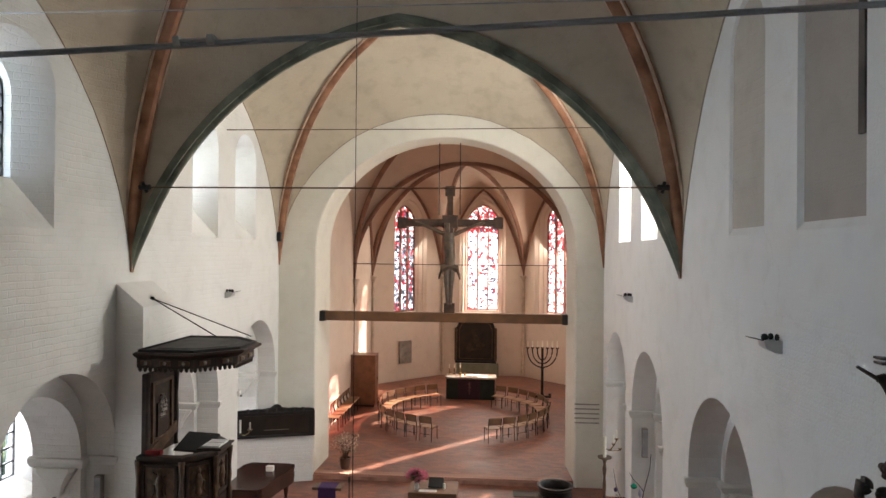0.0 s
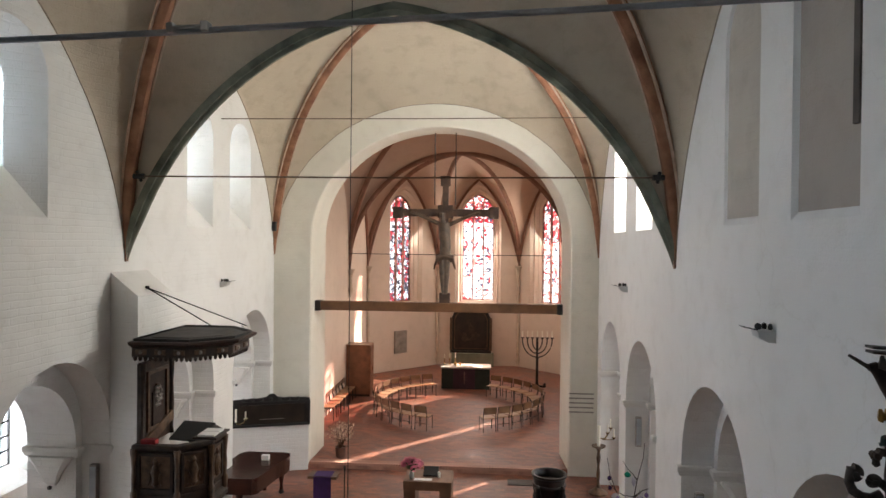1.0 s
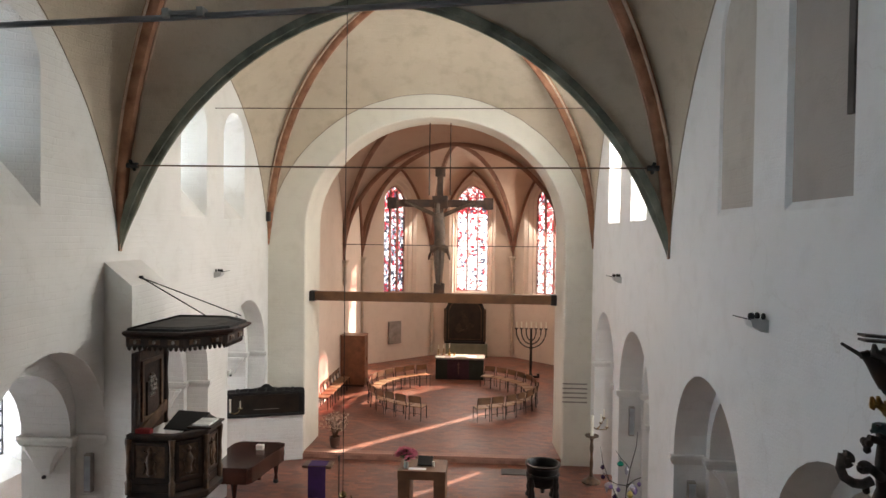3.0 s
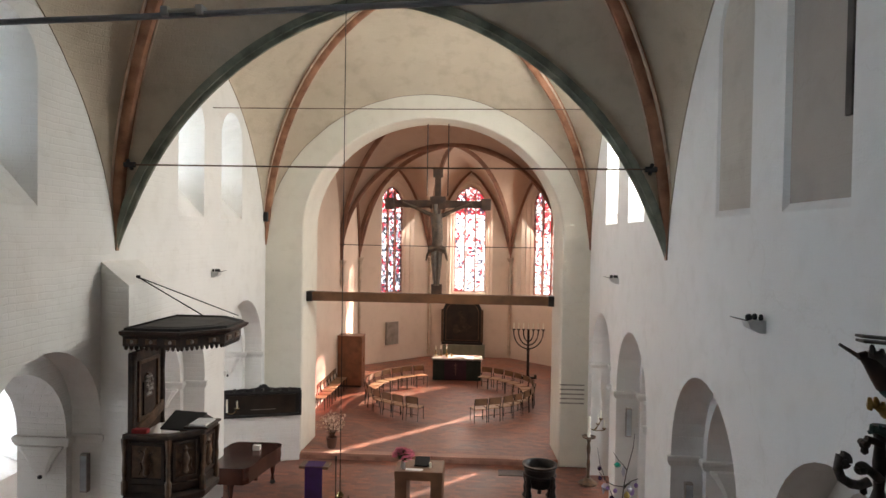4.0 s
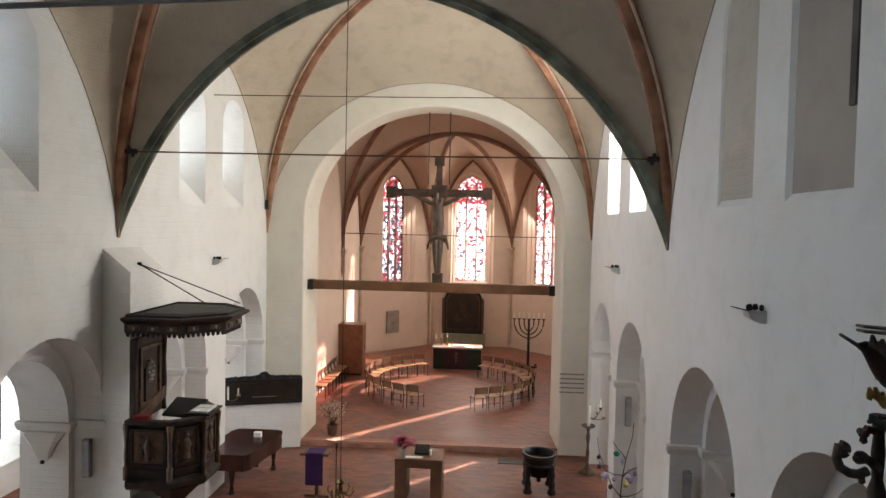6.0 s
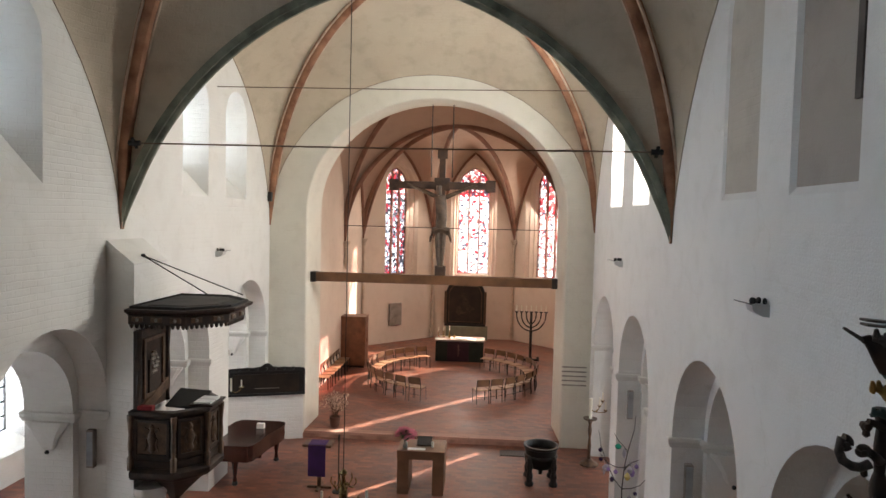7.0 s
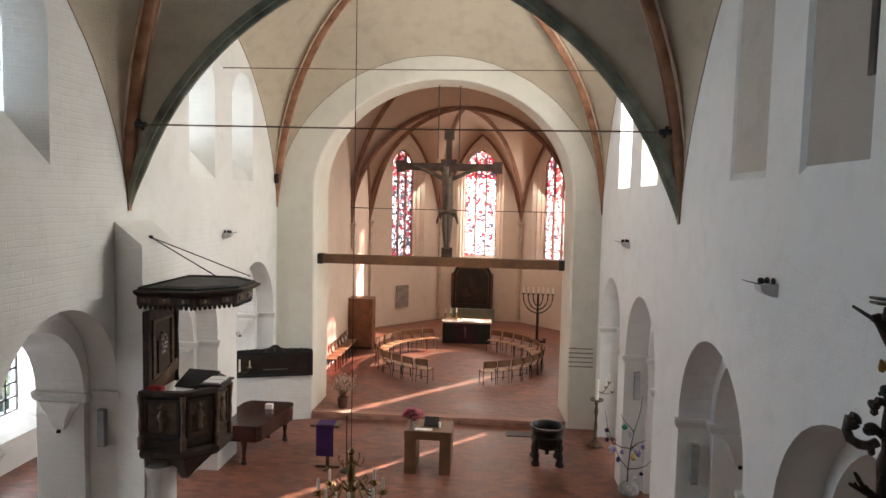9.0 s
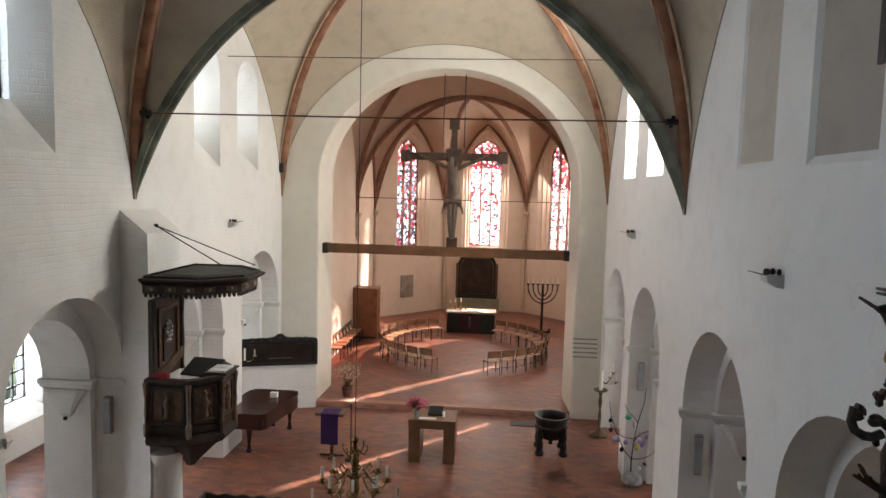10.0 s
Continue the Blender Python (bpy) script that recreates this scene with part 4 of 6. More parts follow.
for x in (-0.03, 0.56):
    c = thing("suspension_cable", (x, 18.9, 7.4), "thin dark cable holding the cross", "cable", "cables of the cross")
    part("cable", tube(bmesh.new(), [(0, 0, 0), (0, 0, 2.03)], 0.016, 6), IRON, c)

# ---- pulpit ----
pul = thing("pulpit", (-3.52, 10.76, 2.0), "carved dark oak pulpit with panels, hung on the whitewashed pilaster", "pulpit")
def plan(half, back):
    """Half an octagon with square ends towards the wall; half: from the middle to a face."""
    k = half * math.tan(math.pi / 8)
    return [(-back, -half), (k, -half), (half, -k), (half, k), (k, half), (-back, half)]


def stack(rows, back):
    """Plan outlines of growing or shrinking size, one above the other. rows: (half, z)."""
    bm = bmesh.new()
    rings = [[bm.verts.new((x, y, z)) for x, y in plan(h, back)] for h, z in rows]
    for a, b in zip(rings, rings[1:]):
        for k in range(6):
            bm.faces.new((a[k], a[(k + 1) % 6], b[(k + 1) % 6], b[k]))
    bm.faces.new(rings[0])
    bm.faces.new(rings[-1])
    return bm


def sides(half, back, count):
    """The outer faces of the plan: middle, turn of the outward way in degrees, and half-length."""
    pts = [Vector((*p, 0)) for p in plan(half, back)]
    out = []
    for a, b in list(zip(pts, pts[1:]))[:count]:
        d = b - a
        out.append(((a + b) / 2, math.degrees(math.atan2(-d.x, d.y)), d.length / 2))
    return out


BACK = 0.43
part("base_moulding", stack([(0.60, -0.03), (0.66, -0.01), (0.71, 0.05), (0.71, 0.12), (0.64, 0.17)], BACK), OAK, pul)
part("console", stack([(0.06, -0.56), (0.13, -0.48), (0.24, -0.36), (0.42, -0.18), (0.54, -0.07), (0.60, -0.03)], 0.05), OAK, pul)
for mid, turn, long in sides(0.62, BACK, 4):
    m = pose(mid.x, mid.y, 0, 0, 0, turn)

    def side_part(name, mat, x0, x1, y0, y1, z0, z1, bevel, owner):
        bm = boxed(x0, x1, y0, y1, z0, z1, bevel)
        bm.transform(m)
        return part(name, bm, mat, owner)

    wall_ = side_part("side", OAK, -0.04, 0.0, -long, long, 0.15, 1.04, 0.003, pul)
    side_part("top_rail", OAK, -0.07, 0.07, -long - 0.03, long + 0.03, 1.02, 1.10, 0.02, pul)
    side_part("lower_panel", OAK, -0.005, 0.025, 0.05 - long, long - 0.05, 0.20, 0.31, 0.012, wall_)
    side_part("panel", OAKTRIM, -0.005, 0.014, 0.08 - long, long - 0.08, 0.40, 0.93, 0.006, wall_)
    for y0, y1, z0, z1 in ((0.05 - long, 0.10 - long, 0.36, 0.97), (long - 0.10, long - 0.05, 0.36, 0.97), (0.10 - long, long - 0.10, 0.92, 0.97), (0.10 - long, long - 0.10, 0.36, 0.41)):
        side_part("panel_frame", OAK, -0.005, 0.04, y0, y1, z0, z1, 0.008, wall_)
    bm = lathe(bmesh.new(), [(0.02, 0.43), (0.06, 0.48), (0.04, 0.56), (0.075, 0.66), (0.05, 0.75), (0.03, 0.79), (0.045, 0.84), (0.015, 0.89)], 0.012, 0.0, 10)
    for s in (-1, 1):
        tube(bm, [(0.02, s * 0.03, 0.72), (0.035, s * 0.09, 0.66), (0.03, s * 0.08, 0.56), (0.035, s * 0.11, 0.47)], 0.018, 6, 0.010)
        tube(bm, [(0.02, s * 0.05, 0.80), (0.03, s * 0.10, 0.84), (0.02, s * 0.12, 0.79)], 0.012, 6, 0.007)
    bm.transform(m)
    part("carving", bm, OAKTRIM, wall_, smooth=True)
# corner columns in the lighter oak: their lit edges are put into the colour
for x, y in plan(0.66, BACK)[:5]:
    part("column", turned([(0.05, 0.15), (0.055, 0.34), (0.03, 0.38), (0.042, 0.55), (0.03, 0.72), (0.045, 0.90), (0.055, 0.98), (0.055, 1.03)], x, y, 8), OAKTRIM, pul, smooth=True)
bm = boxed(-0.36, -0.31, -0.60, 0.42, -0.09, 0.09, 0.01)
bm.transform(pose(0, 0, 1.20, 17, 0, 0))
part("stair_rail_board", bm, OAKTRIM, pul, "sloping worn board of the pulpit stair")
part("book_rest", boxed(0.34, 0.74, -0.28, 0.28, 1.10, 1.13, 0.005), OAK, pul)
part("red_cushion", boxed(-0.35, -0.1, -0.62, -0.5, 1.08, 1.17, 0.02), material("red_velvet", (0.25, 0.02, 0.02), 0.9), pul, "red velvet cushion on the rail")
bm = boxed(-0.42, -0.36, -0.60, 0.44, 1.0, 2.36, 0.01)
back_panel = part("back_panel", bm, OAK, pul, "carved back panel below the canopy")
for yy, zz, w_, h_, mt in ((-0.08, 1.42, 0.34, 0.55, OAK), (-0.08, 1.7, 0.10, 0.34, OAKTRIM)):
    part("carved_field", boxed(-0.37, -0.33, yy - w_ / 2, yy + w_ / 2, zz - h_ / 4, zz + h_ * 0.75, 0.01), mt, back_panel)
for yy in (-0.56, 0.40):
    part("carved_post", turned([(0.05, 1.0), (0.035, 1.1), (0.05, 1.5), (0.035, 1.9), (0.055, 2.3), (0.06, 2.36)], -0.35, yy, 8), OAK, back_panel, smooth=True)
for y0, y1, z0, z1 in ((-0.42, -0.36, 1.22, 2.2), (0.20, 0.26, 1.22, 2.2), (-0.36, 0.20, 2.14, 2.2), (-0.36, 0.20, 1.22, 1.28)):
    part("panel_frame", boxed(-0.365, -0.325, y0, y1, z0, z1, 0.008), OAKTRIM, back_panel)
for k in range(15):
    z = 1.58 + 0.07 * (k % 5)
    part("carved_leaf", turned([(0.01, z), (0.035, z + 0.03), (0.01, z + 0.07)], -0.325, -0.16 + 0.05 * (k % 4), 6), SILVER, back_panel, "worn silvery carving")

can = thing("pulpit_canopy", (-3.40, 10.9, 4.43), "carved dark oak sounding board with a fringe, hung over the pulpit", "canopy")
CBACK = 0.56
part("cornice", stack([(0.84, 0.05), (0.86, 0.07), (0.86, 0.20), (0.89, 0.22), (0.95, 0.25), (0.98, 0.28), (0.98, 0.305), (0.90, 0.31)], CBACK), OAK, can)
part("rim", stack([(0.60, 0.305), (0.90, 0.308), (0.90, 0.35), (0.85, 0.352), (0.83, 0.322), (0.30, 0.325)], CBACK - 0.04), BLACK, can, "raised black rim")
part("top_panel", stack([(0.66, 0.326), (0.64, 0.345), (0.30, 0.348)], CBACK - 0.22), DUSTSHEEN, can, "grey top board, dust and reflected light in its colour")
for mid, turn, long in sides(0.86, CBACK, 5):
    m = pose(mid.x, mid.y, 0, 0, 0, turn)
    n_ = round(long * 2 / 0.082)
    for j in range(n_):
        bm = lathe(bmesh.new(), [(0.008, -0.01), (0.026, 0.012), (0.031, 0.04), (0.026, 0.07)], -0.03, -long + (j + 0.5) * 2 * long / n_, 6)
        bm.transform(m)
        part("fringe_drop", bm, OAK, can)
    n_ = max(2, round(long * 2 / 0.3))
    for j in range(n_):
        c = -long + (j + 0.5) * 2 * long / n_
        bm = boxed(-0.01, 0.018, c - 0.09, c + 0.09, 0.095, 0.175, 0.012)
        bm.transform(m)
        field = part("carved_field", bm, OAKTRIM, can)
        bm = lathe(bmesh.new(), [(0.008, 0.105), (0.026, 0.12), (0.026, 0.15), (0.008, 0.165)], 0.018, c, 8)
        bm.transform(m)
        part("rosette", bm, SILVER, field, "worn silvery rosette", smooth=True)
for end in ((-2.62, 11.35, 4.84), (-2.98, 10.75, 4.9)):
    st = thing("stay_rod", (-4.08, 10.72, 5.52), "thin iron stay rod holding the canopy", "rod", "stays of the pulpit canopy")
    part("rod", tube(bmesh.new(), [(0, 0, 0), Vector(end) - Vector((-4.08, 10.72, 5.52))], 0.010, 6), IRON, st)
    part("hook", turned([(0.03, -0.03), (0.04, 0.0), (0.03, 0.03)], 0, 0, 8), IRON, st)

bk = thing("pulpit_book", (-2.98, 10.74, 3.13), "open white book on the pulpit rest", "book")
for s in (-1, 1):
    bm = boxed(-0.14, 0.14, 0.01 if s > 0 else -0.2, 0.2 if s > 0 else -0.01, 0.0, 0.03, 0.004)
    part("page_block", bm, PAPER, bk)
dsk = thing("reading_desk", (-3.42, 11.02, 3.0), "black sloping reading desk inside the pulpit", "desk")
bm = boxed(-0.30, 0.30, -0.24, 0.24, 0.0, 0.03, 0.005)
bm.transform(pose(0, 0, 0.06, 24, 0, -8))
part("board", bm, BLACK, dsk)
part("support", boxed(-0.05, 0.05, -0.05, 0.05, -0.83, 0.07), BLACK, dsk)
psc = thing("wall_candle_arm", (-2.82, 11.4, 3.12), "brass candle arm on the pulpit rail", "candle holder")
part("arm", tube(bmesh.new(), [(0, 0, 0), (0.06, 0.03, -0.03), (0.13, 0.05, 0.01), (0.15, 0.06, 0.06)], 0.010, 6), BRASS, psc)
part("pan", turned([(0.015, 0.05), (0.045, 0.065), (0.045, 0.075)], 0.15, 0.06, 10), BRASS, psc)
part("candle", turned([(0.014, 0.07), (0.014, 0.19), (0.004, 0.20)], 0.15, 0.06, 8), WAX, psc)

# ---- white screen with the dark painted board ----
scr = thing("screen_wall", (-4.4, 17.92, 0.0), "low whitewashed screen wall beside the chancel arch", "screen", turn=18.5)
part("panel", boxed(-1.0, 1.02, -0.06, 0.06, 0.0, 1.75, 0.01), WHITE, scr)
pb = thing("memorial_board", (-4.36, 17.83, 1.27), "black framed memorial board with a carved cresting", "painting", turn=18.5)
part("board", boxed(-0.95, 0.98, -0.03, 0.03, 0.05, 0.66), BLACK, pb)
part("canvas", boxed(-0.86, 0.89, -0.04, -0.028, 0.1, 0.6), CANVAS, pb, "very dark painted field")
for z in (0.0, 0.62):
    part("frame_rail", boxed(-1.02, 1.05, -0.06, 0.03, z, z + 0.07, 0.012), BLACK, pb)
for x in (-1.02, 0.98):
    part("frame_stile", boxed(x, x + 0.07, -0.06, 0.03, 0.07, 0.62, 0.012), BLACK, pb)
bm = bmesh.new()
prof = []
for k in range(61):
    x = -1.0 + 2.03 * k / 60
    u = abs(x - 0.02)
    z = 0.70 + 0.035 + 0.05 * max(0.0, 1 - u / 0.95) + 0.022 * abs(math.sin(x * 9.0)) + (0.10 * max(0.0, 1 - (u / 0.15) ** 2) if u < 0.15 else 0.0)
    prof.append((x, z))
prof = [(-1.0, 0.685)] + prof + [(1.03, 0.685)]
a = [bm.verts.new((x, -0.04, z)) for x, z in prof]
b = [bm.verts.new((x, 0.02, z)) for x, z in prof]
for i in range(len(prof)):
    bm.faces.new((a[i], a[(i + 1) % len(prof)], b[(i + 1) % len(prof)], b[i]))
bm.faces.new(a)
bm.faces.new(b)
part("cresting", bm, BLACK, pb, smooth=True)
part("pale_strip", boxed(-0.94, -0.89, -0.052, -0.043, 0.16, 0.52, 0.003), WAX, pb, "narrow ivory strip on the board")
for k in range(7):
    x = -0.72 + 0.24 * k
    part("carved_scroll", turned([(0.012, 0.70), (0.05, 0.72), (0.035, 0.75), (0.05, 0.775), (0.012, 0.80)], x, -0.045, 8), BLACK, pb, smooth=True)
part("painted_band", boxed(-0.3, 0.35, -0.0445, -0.041, 0.20, 0.215), PLAQUE, pb)

# ---- grand piano ----
pno = thing("grand_piano", (-4.12, 15.55, 0.0), "closed reddish brown polished grand piano on castors", "piano", turn=0)


def prism(bm, pts, z0, z1):
    a = [bm.verts.new((x, y, z0)) for x, y in pts]
    b = [bm.verts.new((x, y, z1)) for x, y in pts]
    for i in range(len(pts)):
        bm.faces.new((a[i], a[(i + 1) % len(pts)], b[(i + 1) % len(pts)], b[i]))
    bm.faces.new(a)
    bm.faces.new(b)
    return bm


case = [(-0.42, -0.92), (0.40, -0.92), (0.50, -0.80), (0.56, -0.4), (0.62, 0.1), (0.72, 0.5), (0.75, 0.78), (0.70, 0.93), (0.55, 1.0), (-0.4, 0.98), (-0.52, 0.8), (-0.56, 0.3), (-0.50, -0.75)]
part("case", prism(bmesh.new(), case, 0.60, 0.93), MAHOG, pno)
part("lid", prism(bmesh.new(), [(x * 1.02, y * 1.015) for x, y in case], 0.935, 0.975), MAHOG, pno, "closed glossy lid")
part("keyslip", boxed(-0.5, 0.66, 0.98, 1.12, 0.60, 0.74, 0.01), MAHOG, pno)
for x, y in ((0.07, -0.76), (-0.42, 0.8), (0.52, 0.86)):
    leg = part("leg", turned([(0.045, 0.10), (0.05, 0.14), (0.032, 0.2), (0.05, 0.3), (0.065, 0.45), (0.075, 0.52), (0.085, 0.56), (0.085, 0.61)], x, y, 8), MAHOG, pno, smooth=True)
    part("castor", turned([(0.05, 0.0), (0.075, 0.03), (0.06, 0.08), (0.03, 0.11)], x, y, 10), BRONZE, leg)
part("lyre", boxed(-0.06, 0.18, 0.7, 0.76, 0.1, 0.62, 0.02), MAHOG, pno)
mb = thing("music_box", (-3.85, 15.95, 0.977), "small white box on the piano lid", "box")
part("box", boxed(-0.09, 0.09, -0.06, 0.06, 0.0, 0.12, 0.006), PAPER, mb)

# ---- lectern with violet cloth, microphone stand ----
lec = thing("lectern", (-2.1, 14.9, 0.0), "wooden lectern with a violet hanging cloth", "lectern")
part("top", boxed(-0.36, 0.30, -0.2, 0.2, 1.0, 1.06, 0.01), OAKTRIM, lec)
part("post", boxed(-0.04, 0.04, -0.04, 0.04, 0.03, 1.0), OAKTRIM, lec)
for k in range(2):
    part("foot_bar", boxed(-0.28, 0.28, -0.035, 0.035, 0.0, 0.05, 0.008) if k == 0 else boxed(-0.035, 0.035, -0.25, 0.25, 0.0, 0.045, 0.008), OAKTRIM, lec)
part("cloth", boxed(-0.22, 0.18, -0.215, -0.203, 0.34, 1.05, 0.003), PURPLE, lec, "violet hanging cloth")
part("cloth_fold", boxed(-0.22, 0.18, -0.21, 0.16, 1.062, 1.07, 0.002), PURPLE, lec)
mic = thing("microphone_stand", (-1.62, 14.72, 0.0), "slim dark microphone stand beside the lectern", "microphone stand")
part("base", turned([(0.14, 0.0), (0.14, 0.02), (0.02, 0.04)], n=14), IRON, mic)
part("pole", turned([(0.013, 0.03), (0.013, 1.18)], n=8), IRON, mic)
part("microphone", turned([(0.015, 1.18), (0.025, 1.22), (0.025, 1.3), (0.01, 1.32)], n=8), BLACK, mic)

# ---- front table with flowers and book ----
tab = thing("altar_table", (0.23, 15.2, 0.0), "plain brown oak table of thick boards", "table")
part("tabletop", boxed(-0.54, 0.54, -0.42, 0.42, 0.80, 1.0, 0.008), TABLEOAK, tab)
for s in (-1, 1):
    part("side_panel", boxed(s * 0.40 - 0.13, s * 0.40 + 0.13, -0.41, 0.41, 0.0, 0.80, 0.006), TABLEOAK, tab)


def flowers(place, n, spread, petal, label):
    v = thing("flower_vase", place, label, "flowers")
    part("vase", turned([(0.045, 0.0), (0.06, 0.04), (0.05, 0.12), (0.04, 0.16), (0.05, 0.18)], n=12), material("glass_vase", (0.5, 0.5, 0.45), 0.15), v, smooth=True)
    bm = bmesh.new()
    bl = bmesh.new()
    for k in range(n):
        a = random.uniform(0, 2 * math.pi)
        r = spread * math.sqrt(random.random())
        z = 0.28 + 0.16 * (1 - (r / spread) ** 2) + random.uniform(-0.05, 0.05)
        p = Vector((r * math.cos(a), r * math.sin(a), z))
        tube(bm, [(0, 0, 0.14), p * 0.6 + Vector((0, 0, 0.08)), p], 0.004, 4)
        for j in range(6):
            b = a + j * math.pi / 3
            d = Vector((math.cos(b), math.sin(b), random.uniform(-0.2, 0.5))).normalized() * 0.06
            e = Vector((-math.sin(b), math.cos(b), 0)) * 0.03
            bl.faces.new([bl.verts.new(p), bl.verts.new(p + d * 0.6 + e), bl.verts.new(p + d), bl.verts.new(p + d * 0.6 - e)])
    part("stems", bm, LEAF, v)
    part("blossoms", bl, petal, v)
    return v


flowers((-0.14, 14.98, 1.0), 90, 0.24, PINKFL, "vase of bright pink flowers on the table")
bk2 = thing("open_book", (0.28, 15.2, 1.0), "dark bound book on a low stand", "book")
bm = boxed(-0.17, 0.17, -0.14, 0.14, 0.0, 0.03, 0.004)
bm.transform(pose(0, 0, 0.09, 28, 0, 0))
part("cover", bm, BLACK, bk2)
part("stand", boxed(-0.14, 0.14, 0.02, 0.1, 0.0, 0.1, 0.004), OAKTRIM, bk2)
sh = thing("paper_sheet", (0.12, 14.93, 1.001), "white sheet of paper lying on the table", "paper")
part("sheet", boxed(-0.2, 0.2, -0.07, 0.07, 0.0, 0.004), PAPER, sh)
cl = thing("table_candle", (0.47, 15.1, 1.0), "short ivory candle on the table", "candle")
part("wax", turned([(0.03, 0.0), (0.03, 0.12), (0.006, 0.125)], n=10), WAX, cl)

# ---- bronze font with a plank ----
fo = thing("baptismal_font", (3.02, 15.95, 0.0), "dark bronze cauldron font on figured legs", "font")
part("bowl", turned([(0.12, 0.32), (0.27, 0.36), (0.34, 0.48), (0.37, 0.68), (0.385, 0.82), (0.42, 0.85), (0.42, 0.9), (0.37, 0.9), (0.34, 0.86), (0.33, 0.7), (0.1, 0.62)], n=24), BRONZE, fo, smooth=True)
part("band", turned([(0.385, 0.6), (0.40, 0.62), (0.40, 0.66), (0.385, 0.68)], n=24), BRONZE, fo)
for a in (-135, -45, 45, 135):
    x, y = 0.40 * math.cos(radians(a)), 0.40 * math.sin(radians(a))
    part("leg", turned([(0.10, 0.0), (0.11, 0.05), (0.07, 0.12), (0.09, 0.24), (0.06, 0.34), (0.085, 0.46), (0.055, 0.56), (0.07, 0.64), (0.02, 0.7)], x, y, 8), BRONZE, fo, smooth=True)
part("drain", turned([(0.05, 0.18), (0.06, 0.34)], n=10), BRONZE, fo)
pk = thing("floor_grate", (2.42, 17.75, 0.0), "dark iron grate lying in the brick floor", "grate")
part("rim", boxed(-0.34, 0.34, -0.22, 0.22, 0.0, 0.012, 0.003), IRON, pk)
for k in range(12):
    part("bar", boxed(-0.31 + k * 0.052, -0.285 + k * 0.052, -0.2, 0.2, 0.012, 0.022), IRON, pk)

# ---- standing candle holder ----
ca = thing("paschal_candle_stand", (4.36, 17.2, 0.0), "turned dark wooden candle stand with brass candle arms", "candle stand")
part("foot", turned([(0.24, 0.0), (0.24, 0.04), (0.14, 0.09), (0.07, 0.16)], n=16), OAKTRIM, ca, smooth=True)
part("stem", turned([(0.05, 0.15), (0.035, 0.3), (0.05, 0.5), (0.03, 0.7), (0.055, 0.9), (0.035, 1.05), (0.06, 1.15)], n=12), OAKTRIM, ca, smooth=True)
part("dish", turned([(0.06, 1.14), (0.17, 1.19), (0.18, 1.22), (0.05, 1.21)], n=16), OAKTRIM, ca, smooth=True)
part("candle", turned([(0.042, 1.2), (0.042, 1.72), (0.005, 1.74)], n=12), WAX, ca, "tall ivory candle")
for k, (dx, dz) in enumerate(((0.22, 1.62), (0.38, 1.5), (0.3, 1.74))):
    arm = part("arm", tube(bmesh.new(), [(0.03, 0, 1.42), (dx * 0.5, 0.03, 1.36), (dx, 0.02 * k, dz - 0.12)], 0.012, 6), BRASS, ca)
    part("cup", turned([(0.015, dz - 0.12), (0.05, dz - 0.08), (0.05, dz - 0.06)], dx, 0.02 * k, 8), BRASS, arm)
    part("candle", turned([(0.016, dz - 0.06), (0.016, dz + 0.14), (0.003, dz + 0.15)], dx, 0.02 * k, 8), WAX, arm)

# ---- wire tree with glass ornaments ----
tr = thing("wire_tree", (4.62, 14.35, 0.0), "thin wire tree hung with coloured glass ornaments", "decoration tree")
part("stone_foot", turned([(0.19, 0.0), (0.235, 0.06), (0.22, 0.15), (0.15, 0.24), (0.06, 0.27)], 0.03, 0.0, 9), ROCK, tr, "rough grey stone foot", smooth=True)
part("trunk", tube(bmesh.new(), [(0.0, 0, 0.2), (0.0, 0.0, 0.55), (0.04, 0.02, 1.0), (0.10, 0.02, 1.35), (0.22, 0, 1.85), (0.24, 0, 2.15)], 0.017, 6, 0.006), IRON, tr)
LILAC, CLEAR, DARKGL = (0.50, 0.36, 0.78), (0.80, 0.80, 0.95), (0.07, 0.04, 0.12)
orn_mats = {}
for key, c in (("lilac", LILAC), ("clear", CLEAR), ("dark", DARKGL), ("green", (0.02, 0.36, 0.24)), ("yellow", (0.85, 0.70, 0.22))):
    g = material("glass_ornament", c, 0.08, vary=0.1)
    g.node_tree.nodes["Principled BSDF"].inputs["Transmission Weight"].default_value = 0.35
    orn_mats[key] = g
